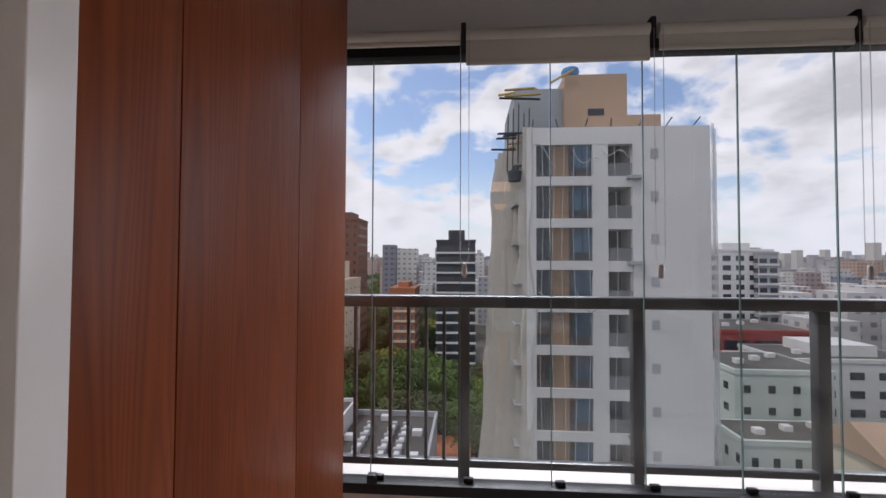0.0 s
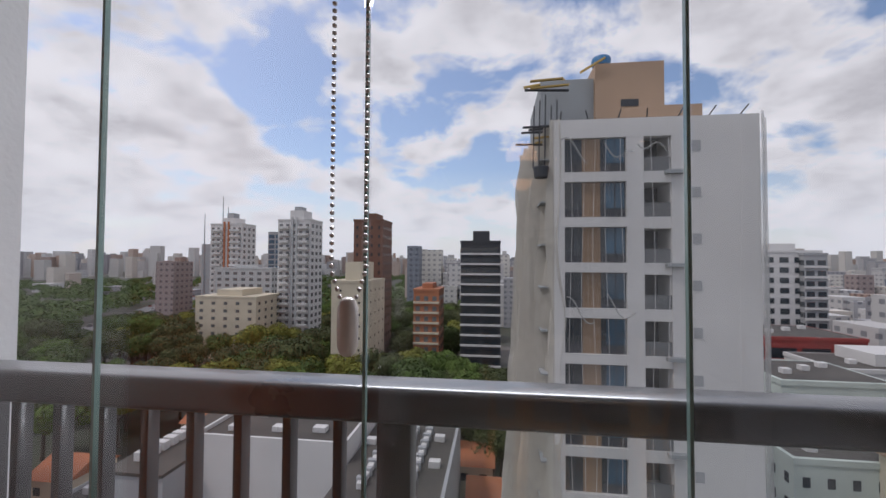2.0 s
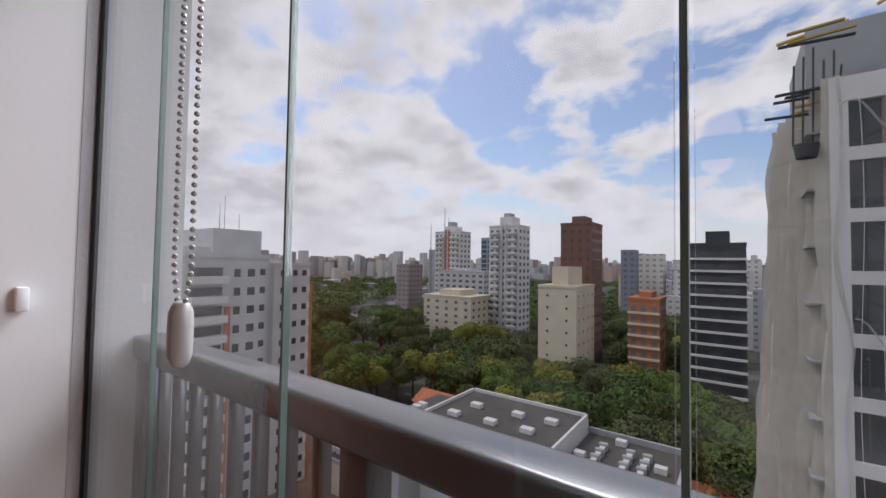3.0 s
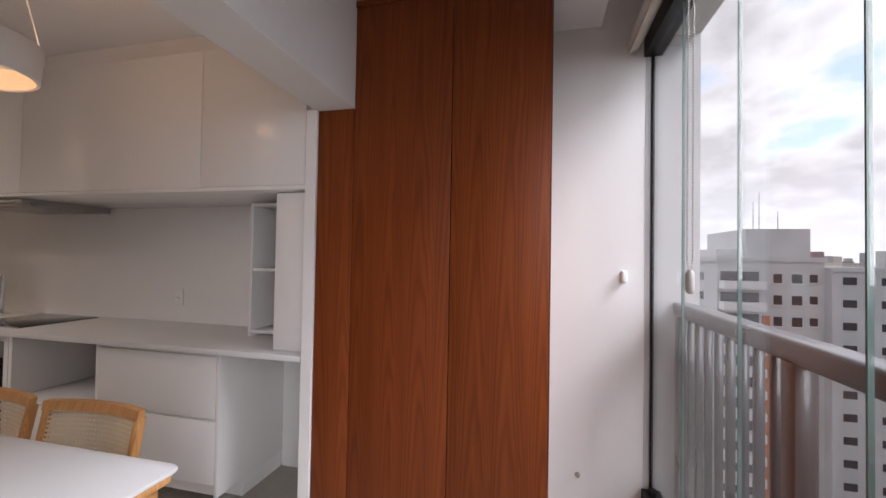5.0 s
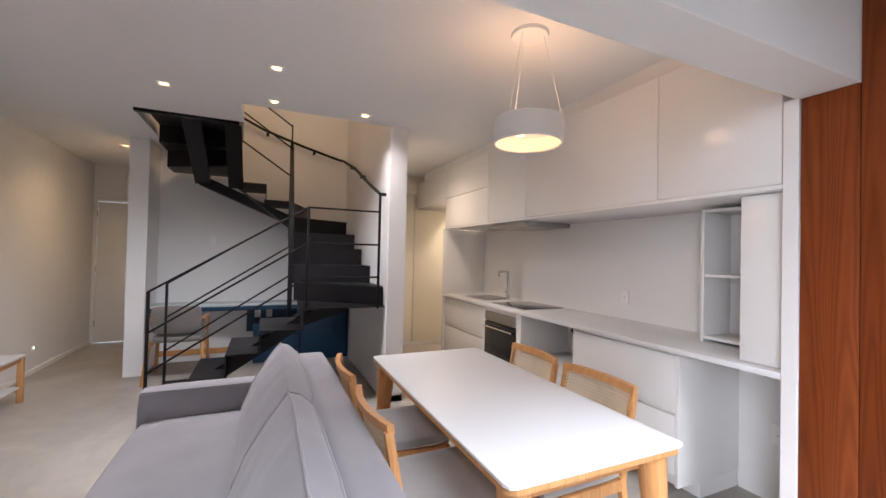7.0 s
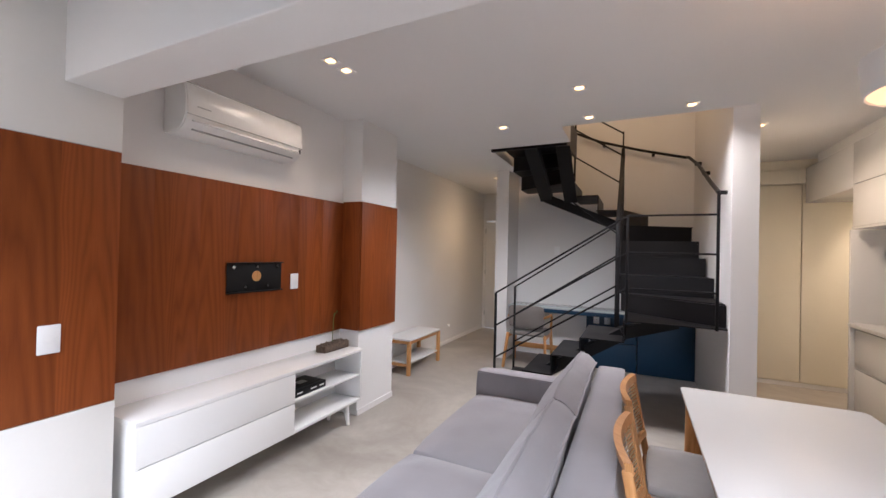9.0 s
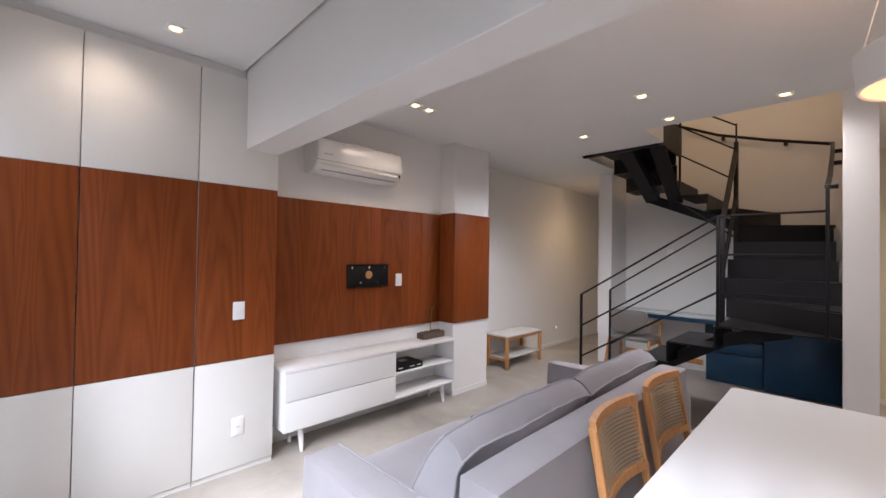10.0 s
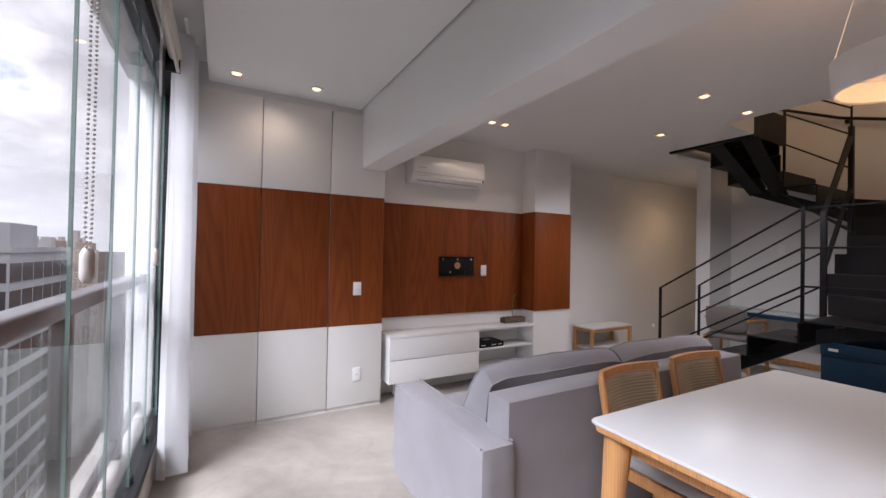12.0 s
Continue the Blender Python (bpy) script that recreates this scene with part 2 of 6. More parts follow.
M_WALL = paint("white_wall_paint", (0.80, 0.79, 0.775), 0.6, 0.025, 0.8, 90, 0.12)
M_STUCCO = paint("grey_outer_stucco", (0.50, 0.495, 0.495), 0.85, 0.10, 2.0, 70, 0.6)
M_CEIL = paint("ceiling_paint", (0.78, 0.775, 0.765), 0.7, 0.02, 0.8, 90, 0.1)
M_LACQ = paint("white_lacquer", (0.82, 0.815, 0.80), 0.16, 0.012, 0.6, 40, 0.0)
M_PANEL = paint("offwhite_panel", (0.74, 0.73, 0.70), 0.45, 0.03, 0.9, 50, 0.05)
M_CREAM = paint("cream_joinery", (0.80, 0.75, 0.62), 0.4, 0.03, 0.8, 60, 0.05)
M_QUARTZ = paint("white_quartz", (0.70, 0.70, 0.69), 0.34, 0.02, 2.0, 240, 0.0, spec=0.35)
M_TABLE = paint("white_back_painted_glass", (0.68, 0.68, 0.67), 0.33, 0.01, 1.0, 200, 0.0, spec=0.30)
M_FLOOR = cement("burnt_cement")
M_WOOD_W = wood("walnut_veneer", (0.135, 0.029, 0.0068), (0.192, 0.042, 0.0090), (0.232, 0.055, 0.0125), 0.42, 0.15, 1.0, 0.05, 0.18)
M_WOOD_E = wood("mahogany_veneer", (0.165, 0.038, 0.0085), (0.212, 0.050, 0.0105), (0.250, 0.064, 0.0140), 0.42, 0.265, 0.9, 0.14, 0.20)
M_OAK = wood("honey_oak", (0.46, 0.21, 0.070), (0.58, 0.29, 0.11), (0.66, 0.36, 0.15), 0.4, 0.06, 0.8, 0.05)
M_SOFA = cloth("grey_sofa_cloth", (0.265, 0.25, 0.265))
M_SEAT = cloth("light_grey_seat_cloth", (0.40, 0.385, 0.37))
M_CHAIRCLOTH = cloth("taupe_chair_cloth", (0.20, 0.18, 0.165))
M_CANE = paint("cane", (0.84, 0.69, 0.47), 0.6, 0.12, 8, 200, 0.2)
M_STEEL = paint("black_painted_steel", (0.008, 0.0075, 0.0085), 0.42, 0.25, 3, 150, 0.1, spec=0.25)
M_ALU = paint("grey_rail_aluminium", (0.044, 0.043, 0.045), 0.30, 0.08, 3, 200, 0.05, coat=0.3)
M_BLACK = paint("black_plastic", (0.007, 0.007, 0.0075), 0.45, 0.1, spec=0.3)
M_CHROME = paint("chrome", (0.80, 0.80, 0.80), 0.12, 0.03, metal=1.0)
M_INOX = paint("brushed_steel", (0.42, 0.42, 0.42), 0.32, 0.05, 6, 300, 0.05, metal=1.0)
M_DGLASS = paint("black_glass", (0.014, 0.014, 0.015), 0.07, 0.05, 2, 30, 0.0)
M_PLATE = paint("white_switch_plastic", (0.86, 0.86, 0.85), 0.3, 0.01)
M_BLUE = paint("petrol_blue_lacquer", (0.007, 0.042, 0.092), 0.35, 0.06, 1.2, 60, 0.03)
M_GLASS = clear_glass("window_glass", gloss=0.95)
M_GEDGE = paint("green_glass_edge", (0.15, 0.22, 0.20), 0.15, 0.15, 4, 60, 0.0)
M_DESKGL = paint("white_glass_top", (0.55, 0.62, 0.62), 0.08, 0.03)
M_BLIND = paint("beige_blind_cloth", (0.60, 0.565, 0.50), 0.85, 0.04, 3, 500, 0.2)
M_BEAD = paint("chain_beads", (0.36, 0.33, 0.31), 0.35, 0.1, metal=0.3)
M_WEIGHT = paint("chain_weight", (0.47, 0.43, 0.40), 0.3, 0.08)
M_VOILE = sheer("white_voile", (0.88, 0.88, 0.89), 0.08)
M_LAMPW = paint("white_lamp_shade", (0.82, 0.81, 0.79), 0.45, 0.02)
M_WARM = glow("warm_lamp", (1.0, 0.62, 0.28), 2.4)
M_SPOT = glow("spot_lamp", (1.0, 0.60, 0.26), 3.0)
M_STONE = paint("pale_stone_sill", (0.50, 0.46, 0.42), 0.6, 0.15, 5, 120, 0.2)
M_LEAF = paint("seedling_leaf", (0.10, 0.17, 0.045), 0.5, 0.2, 20)
M_SOIL = paint("bark_chips", (0.12, 0.085, 0.06), 0.9, 0.4, 60, 300, 0.8)


# ---- builders ----
ORI = {}


def mesh_of(name, bm, material, smooth=False):
    me = bpy.data.meshes.new(name)
    bmesh.ops.recalc_face_normals(bm, faces=bm.faces)
    bm.to_mesh(me)
    bm.free()
    me.materials.append(material)
    if smooth:
        me.polygons.foreach_set("use_smooth", [True] * len(me.polygons))
        me.set_sharp_from_angle(angle=radians(40))
    return me


def thing(name, base, label, category, group="", kind=""):
    ob = new(name)
    ob.empty_display_size = 0.1
    ob.location = base
    ORI[ob] = Vector(base)
    return tagged(ob, label, category, group, kind)


def part(name, bm, material, parent, label="", smooth=True):
    """One mesh under a thing or part; the bmesh is in world coordinates."""
    o = ORI[parent]
    bmesh.ops.translate(bm, verts=bm.verts, vec=-o)
    ob = new(name, mesh_of(name, bm, material, smooth))
    ob.parent = parent
    ORI[ob] = o
    if label:
        tagged(ob, label)
    return ob


def solo(name, bm, material, base, label, category, group="", kind="", smooth=True):
    """A thing that is one mesh, with its origin at base."""
    bmesh.ops.translate(bm, verts=bm.verts, vec=-Vector(base))
    ob = new(name, mesh_of(name, bm, material, smooth))
    ob.location = base
    ORI[ob] = Vector(base)
    return tagged(ob, label, category, group, kind)


def structure(name, bm, material, label, smooth=False):
    ob = new(name, mesh_of(name, bm, material, smooth))
    ORI[ob] = Vector((0, 0, 0))
    return tagged(ob, label, name.split("_")[0], "", "structure")


def box(x0, x1, y0, y1, z0, z1, bevel=0.0, seg=2, bm=None):
    b = bmesh.new()
    bmesh.ops.create_cube(b, size=1)
    for v in b.verts:
        v.co = ((x0 + x1) / 2 + v.co.x * (x1 - x0), (y0 + y1) / 2 + v.co.y * (y1 - y0), (z0 + z1) / 2 + v.co.z * (z1 - z0))
    if bevel:
        bmesh.ops.bevel(b, geom=list(b.edges), offset=bevel, segments=seg, affect="EDGES", profile=0.5)
    return joined(bm, b)


def joined(a, b):
    """b added to a (either may be None)."""
    if a is None:
        return b
    me = bpy.data.meshes.new("tmp")
    b.to_mesh(me)
    b.free()
    a.from_mesh(me)
    bpy.data.meshes.remove(me)
    return a


def rod(a, b, r, r2=None, seg=10, bm=None):
    a, b = Vector(a), Vector(b)
    q = bmesh.new()
    d = b - a
    bmesh.ops.create_cone(q, cap_ends=True, segments=seg, radius1=r, radius2=r if r2 is None else r2, depth=d.length)
    bmesh.ops.transform(q, matrix=Matrix.Translation((a + b) / 2) @ d.to_track_quat("Z", "Y").to_matrix().to_4x4(), verts=q.verts)
    return joined(bm, q)


def bar(a, b, w, h, bevel=0.0, up=(0, 0, 1), bm=None):
    """A square bar from a to b, w wide and h high."""
    a, b = Vector(a), Vector(b)
    d = b - a
    q = box(-w / 2, w / 2, -h / 2, h / 2, 0, d.length, bevel)
    z = d.normalized()
    x = Vector(up).cross(z)
    x = Vector((1, 0, 0)) if x.length < 1e-4 else x.normalized()
    y = z.cross(x)
    m = Matrix((x, y, z)).transposed().to_4x4()
    bmesh.ops.transform(q, matrix=Matrix.Translation(a) @ m, verts=q.verts)
    return joined(bm, q)


def lathe(profile, centre, seg=28, bm=None):
    """Turned shape from (radius, height) pairs."""
    q = bmesh.new()
    rings = []
    for r, z in profile:
        rings.append([q.verts.new((centre[0] + r * math.cos(2 * math.pi * k / seg), centre[1] + r * math.sin(2 * math.pi * k / seg), centre[2] + z)) for k in range(seg)])
    for a, b in zip(rings, rings[1:]):
        for k in range(seg):
            q.faces.new((a[k], a[(k + 1) % seg], b[(k + 1) % seg], b[k]))
    return joined(bm, q)


def prism(points, z0, z1, bevel=0.0, bm=None):
    """An upright prism over a plan polygon."""
    q = bmesh.new()
    lo = [q.verts.new((x, y, z0)) for x, y in points]
    hi = [q.verts.new((x, y, z1)) for x, y in points]
    q.faces.new(lo[::-1]); q.faces.new(hi)
    for k in range(len(points)):
        q.faces.new((lo[k], lo[(k + 1) % len(points)], hi[(k + 1) % len(points)], hi[k]))
    if bevel:
        bmesh.ops.bevel(q, geom=list(q.edges), offset=bevel, segments=2, affect="EDGES", profile=0.5)
    return joined(bm, q)


def tube(points, r, seg=8, bm=None):
    """A round tube swept through points."""
    pts = [Vector(p) for p in points]
    q = bmesh.new()
    rings = []
    for i, p in enumerate(pts):
        d = (pts[min(i + 1, len(pts) - 1)] - pts[max(i - 1, 0)]).normalized()
        u = d.cross(Vector((0.31, 0.2, 0.93)))
        u = u.normalized()
        w = d.cross(u)
        rings.append([q.verts.new(p + (u * math.cos(2 * math.pi * k / seg) + w * math.sin(2 * math.pi * k / seg)) * r) for k in range(seg)])
    for a, b in zip(rings, rings[1:]):
        for k in range(seg):
            q.faces.new((a[k], a[(k + 1) % seg], b[(k + 1) % seg], b[k]))
    q.faces.new(rings[0][::-1]); q.faces.new(rings[-1])
    return joined(bm, q)


def cushion(x0, x1, y0, y1, z0, z1, r=0.05, puff=0.02, bm=None):
    """A soft padded block: rounded edges, faces swollen at the middle."""
    q = box(x0, x1, y0, y1, z0, z1)
    bmesh.ops.subdivide_edges(q, edges=list(q.edges), cuts=5, use_grid_fill=True)
    cx, cy, cz = (x0 + x1) / 2, (y0 + y1) / 2, (z0 + z1) / 2
    hx, hy, hz = (x1 - x0) / 2, (y1 - y0) / 2, (z1 - z0) / 2
    for v in q.verts:
        u = Vector(((v.co.x - cx) / hx, (v.co.y - cy) / hy, (v.co.z - cz) / hz))
        inner = Vector((max(-hx + r, min(hx - r, v.co.x - cx)), max(-hy + r, min(hy - r, v.co.y - cy)), max(-hz + r, min(hz - r, v.co.z - cz))))
        d = Vector((v.co.x - cx, v.co.y - cy, v.co.z - cz)) - inner
        if d.length > r:
            d = d.normalized() * r
        p = inner + d
        s = puff * (noise.noise(v.co * 3.1) * 0.25 + 1)
        for k in range(3):
            a, b = (k + 1) % 3, (k + 2) % 3
            p[k] += s * u[k] ** 3 * (1 - u[a] ** 2) * (1 - u[b] ** 2)
        v.co = Vector((cx, cy, cz)) + p
    return joined(bm, q)


# ---- the flat: floor, walls, ceilings ----
structure("floor", box(-2.7, 4.75, -6.95, 1.415, -0.2, 0.0), M_FLOOR, "seamless beige-grey burnt cement floor")
structure("wall_west_kitchen", box(-0.80, -0.62, -4.05, 0.0, 0, 2.62), M_WALL, "white wall behind the kitchen worktop")
structure("wall_west_balcony", box(-0.80, -0.475, 0.94, 1.42, 0, 2.80), M_WALL, "white painted wall beside the balcony glass")
structure("wall_west_outer", box(-0.80, -0.473, 1.42, 1.675, 0, 2.80), M_STUCCO, "grey rough-stuccoed outer wall end beyond the glass")
structure("wall_hall_south", box(-2.7, 1.08, -5.32, -5.14, 0, 2.62), M_CREAM, "cream hall wall with flush joinery")
structure("wall_hall_west", box(-2.7, -2.55, -5.14, -4.0, 0, 2.62), M_WALL, "white end wall of the hall")
structure("wall_hall_north", box(-2.55, -0.62, -4.17, -4.05, 0, 2.62), M_WALL, "white wall of the hall")
structure("wall_stair_side", box(0.91, 1.08, -5.13, -2.90, 0, 4.6), M_WALL, "white wall and pier beside the steel stair")
structure("wall_stair_back", box(1.08, 3.36, -5.31, -5.13, 0, 4.6), M_WALL, "white wall behind the stair and the desk")
structure("wall_pillar", box(3.34, 3.518, -6.65, -4.597, 0, 2.62), M_WALL, "white wall end between the stair niche and the corridor")
structure("wall_east_corridor", box(4.45, 4.62, -6.65, -2.62, 0, 2.62), M_WALL, "white corridor wall")
structure("wall_column", box(3.925, 4.62, -2.62, -2.06, 0, 2.62, 0.006), M_WALL, "white column at the end of the television wall")
structure("wall_east_tv", box(4.135, 4.62, -2.06, -0.215, 0, 2.62), M_WALL, "white wall behind the television panel")
structure("wall_east_balcony", box(3.93, 4.62, -0.215, 1.675, 0, 2.80), M_WALL, "white wall behind the balcony panels")
structure("wall_upper_north", box(1.08, 3.40, -2.90, -2.75, 2.90, 4.6), M_WALL, "white upper wall above the stair opening")
structure("wall_upper_east", box(3.40, 3.55, -5.31, -2.75, 2.90, 4.6), M_WALL, "white upper wall beside the stair opening")
wall_end = box(3.518, 3.62, -6.83, -6.65, 0, 2.62)
box(4.448, 4.62, -6.83, -6.65, 0, 2.62, bm=wall_end)
box(3.62, 4.448, -6.83, -6.65, 2.13, 2.62, bm=wall_end)
structure("wall_corridor_end", wall_end, M_WALL, "white corridor end wall round a white door")

ceiling = box(-2.7, 4.62, -2.92, -0.10, 2.62, 2.90)
box(2.36, 4.62, -3.45, -2.92, 2.62, 2.90, bm=ceiling)
box(3.23, 4.62, -6.83, -3.45, 2.62, 2.90, bm=ceiling)
box(-2.7, 1.0, -5.32, -2.92, 2.62, 2.90, bm=ceiling)
structure("ceiling_room", ceiling, M_CEIL, "white plaster ceiling with a stair opening")
structure("ceiling_upper", box(0.9, 3.6, -5.35, -2.7, 4.6, 4.75), M_CEIL, "white ceiling of the upper floor")
structure("ceiling_balcony", box(-0.80, 4.62, 0.012, 1.20, 2.665, 2.80), M_CEIL, "white lowered ceiling that leaves a blind recess along the window")
structure("ceiling_slab", box(-0.80, 4.62, -0.10, 1.80, 2.80, 3.0), M_CEIL, "white painted slab over the balcony")
structure("wall_lintel", box(-0.80, 4.62, 1.41, 1.675, 2.572, 2.80), M_CEIL, "white lintel above the balcony glass")
structure("beam", box(-0.30, 3.93, -0.21, 0.0, 2.132, 2.80, 0.004), M_WALL, "deep white painted beam across the room")
structure("trim_kitchen", box(-0.62, 0.012, -0.255, -0.195, 0, 2.135, 0.002), M_LACQ, "white lacquered end panel of the kitchen")
structure("trim_cornice", box(-0.30, -0.03, -4.86, -0.215, 2.515, 2.62, 0.004), M_WALL, "white filler between wall units and ceiling")

base = box(4.435, 4.45, -6.65, -2.62, 0, 0.05)
structure("baseboard_corridor", base, M_WALL, "low white skirting along the corridor wall")
structure("baseboard_column", box(3.915, 3.925, -2.62, -2.06, 0, 0.05), M_WALL, "low white skirting round the column")
structure("baseboard_hall", box(-2.5, 0.9, -5.14, -5.128, 0, 0.05), M_WALL, "low white skirting in the hall")
pier_foot = box(0.905, 1.085, -2.912, -2.90, 0, 0.06)
structure("baseboard_pier", pier_foot, M_WALL, "low white skirting round the stair pier")


def panel_door(name, x0, x1, y, z1, label):
    d = thing(name, (x0, y, 0), label, "door", "", "structure")
    part("frame", box(x0 - 0.05, x0, y - 0.02, y + 0.015, 0, z1 + 0.05, 0.003), M_LACQ, d)
    part("frame", box(x1, x1 + 0.05, y - 0.02, y + 0.015, 0, z1 + 0.05, 0.003), M_LACQ, d)
    part("frame", box(x0, x1, y - 0.02, y + 0.015, z1, z1 + 0.05, 0.003), M_LACQ, d)
    part("leaf", box(x0 + 0.004, x1 - 0.004, y - 0.03, y + 0.004, 0.01, z1 - 0.004, 0.002), M_LACQ, d)
    h = part("handle", rod((x0 + 0.08, y, 1.02), (x0 + 0.08, y + 0.05, 1.02), 0.009), M_CHROME, d, "chrome lever handle")
    part("lever", rod((x0 + 0.08, y + 0.05, 1.02), (x0 + 0.19, y + 0.05, 1.02), 0.008), M_CHROME, h)
    for z in (0.25, 1.05, 1.85):
        part("hinge", rod((x1, y + 0.012, z), (x1, y + 0.012, z + 0.09), 0.008), M_INOX, d)
    return d


panel_door("door_1", 3.68, 4.395, -6.65, 2.08, "plain white flush door at the corridor end")
hd = thing("door_2", (0.3, -5.14, 0), "tall cream flush joinery doors in the hall", "door", "", "structure")
for x0, x1 in ((-0.55, 0.02), (0.03, 0.62), (-1.2, -0.56)):
    part("leaf", box(x0, x1, -5.14, -5.112, 0.06, 2.33, 0.002), M_CREAM, hd)
part("head", box(-1.2, 0.62, -5.14, -5.105, 2.34, 2.50, 0.002), M_CREAM, hd)

# ---- balcony glazing ----
win = thing("window_1", (1.7, 1.455, 0.19), "frameless sliding balcony glass in a black track", "window", "", "structure")
part("window_sill", box(-0.475, 3.93, 1.415, 1.735, -0.2, 0.19, 0.004), M_STONE, win, "pale stone sill")
part("bottom_track", box(-0.475, 3.93, 1.41, 1.50, 0.19, 0.245, 0.004), M_BLACK, win, "black bottom track")
part("head_track", box(-0.475, 3.93, 1.41, 1.50, 2.475, 2.572, 0.004), M_BLACK, win, "black head track")
part("side_track", box(-0.475, -0.463, 1.447, 1.463, 0.245, 2.475, 0.003), M_BLACK, win)
part("side_track", box(3.905, 3.93, 1.41, 1.50, 0.245, 2.475, 0.003), M_BLACK, win)
seams = [-0.463] + [-0.014 + 0.470 * k for k in range(9)] + [3.905]
for k, (a, b) in enumerate(zip(seams, seams[1:])):
    pane = part("pane", box(a + 0.006, b - 0.006, 1.451, 1.459, 0.247, 2.473), M_GLASS, win, smooth=False)
    pane.visible_shadow = False
    if k:
        part("pane_edge", box(a - 0.0025, a + 0.0025, 1.450, 1.460, 0.247, 2.473), M_GEDGE, pane, "green glass edge", False)
    part("clip", box(a + 0.02, a + 0.07, 1.443, 1.467, 0.245, 0.272, 0.004), M_BLACK, pane)
part("latch", box(-0.02, 0.03, 1.385, 1.425, 0.247, 0.30, 0.008), M_BLACK, win, "small black track latch")

rail = thing("balcony_railing", (1.7, 1.57, 0.19), "dark grey aluminium balcony railing outside the glass", "railing", "", "structure")
part("handrail", box(-0.475, 3.93, 1.55, 1.635, 1.137, 1.203, 0.012, 3), M_ALU, rail)
part("bottom_rail", box(-0.475, 3.93, 1.572, 1.612, 0.26, 0.30, 0.004), M_ALU, rail)
posts = [-0.44, 0.475, 1.415, 2.355, 3.295]
for x in posts:
    part("post", box(x - 0.032, x + 0.032, 1.563, 1.620, 0.19, 1.137, 0.004), M_ALU, rail)
for k in range(8):
    x = posts[0] + 0.1005 * (k + 1)
    part("baluster", box(x - 0.009, x + 0.009, 1.577, 1.607, 0.30, 1.137, 0.002), M_ALU, rail)
for a, b in zip(posts[1:], posts[2:] + [3.93]):
    g = part("infill_pane", box(a + 0.04, b - 0.04, 1.588, 1.596, 0.31, 1.13), M_GLASS, rail, "clear glass infill", False)
    g.visible_shadow = False


def blind(x0, x1, zb, chain_x, label):
    b = thing("roller_blind", ((x0 + x1) / 2, 1.39, 2.56), label, "blind", "roller blinds along the window")
    part("roll", rod((x0, 1.355, 2.54), (x1, 1.355, 2.54), 0.035, seg=18), M_BLIND, b)
    part("fabric", box(x0, x1, 1.337, 1.341, zb, 2.54, 0.001), M_BLIND, b, "beige blind cloth")
    part("weight_bar", box(x0, x1, 1.331, 1.347, zb - 0.012, zb + 0.012, 0.005), M_BLIND, b)
    part("bracket", box(x1 + 0.004, x1 + 0.03, 1.33, 1.405, 2.44, 2.60, 0.004), M_BLACK, b, "black blind bracket")
    if chain_x is None:
        return b
    ch = bmesh.new()
    for k in range(126):
        for dx in (-0.0215, 0.0215):
            z = 2.53 - k * 0.0093
            if z > 1.375:
                bmesh.ops.create_icosphere(ch, subdivisions=1, radius=0.0033, matrix=Matrix.Translation((chain_x + dx * min(1.0, 0.3 + (z - 1.375) / 0.06), 1.318, z)))
    c = part("bead_chain", ch, M_BEAD, b, "grey bead chain")
    part("chain_weight", cushion(chain_x - 0.012, chain_x + 0.012, 1.307, 1.329, 1.315, 1.385, 0.011, 0.001), M_WEIGHT, c, "smooth grey chain weight")
    return b


blind(-0.46, 0.455, 2.50, None, "rolled-up beige roller blind above the glass")
blind(0.485, 1.385, 2.395, 0.479, "beige roller blind let down a hand's breadth")
blind(1.43, 2.33, 2.445, 1.418, "beige roller blind almost rolled up")
blind(2.37, 3.27, 2.445, 2.357, "beige roller blind almost rolled up")


def curtain(x0, x1, y, z0, z1, folds, amp, seed, off=0.0):
    """White voile in deep upright folds, gathered at the top and slack towards the hem."""
    q = bmesh.new()
    nx, nz = folds * 14, 34
    grid = []
    for j in range(nz + 1):
        f = j / nz
        row = []
        for i in range(nx + 1):
            u = i / nx
            a = amp * (1.0 - 0.25 * f) * (0.75 + 0.5 * noise.noise(Vector((u * 6, seed, f * 0.6))))
            ph = u * 2 * math.pi * folds + 0.9 * noise.noise(Vector((u * 3, f * 1.3, seed + 4)))
            fold = math.sin(ph) * a + 0.3 * a * math.sin(2 * ph + 1.1 + 0.5 * f)
            x = x0 + (x1 - x0) * u + 0.03 * math.sin(u * 23 + f * 1.7 + seed)
            x += 0.10 * f * (1 - u)
            row.append(q.verts.new((x, y + fold + off, z0 + (z1 - z0) * f)))
        grid.append(row)
    for j in range(nz):
        for i in range(nx):
            q.faces.new((grid[j][i], grid[j][i + 1], grid[j + 1][i + 1], grid[j + 1][i]))
    return q


cur = thing("curtain", (3.62, 1.33, 0.02), "white sheer voile curtain drawn to the wall", "curtain")
part("cloth", curtain(3.22, 3.88, 1.335, 0.03, 2.72, 5, 0.085, 1), M_VOILE, cur)
hem = curtain(3.22, 3.88, 1.335, 0.03, 2.72, 5, 0.085, 1, -0.003)
bmesh.ops.delete(hem, geom=[v for v in hem.verts if v.co.z > 0.20], context="VERTS")
part("hem", hem, M_VOILE, cur, "doubled bottom hem")
part("rail", box(3.2, 3.92, 1.29, 1.31, 2.722, 2.745, 0.003), M_PLATE, cur, "white ceiling track")

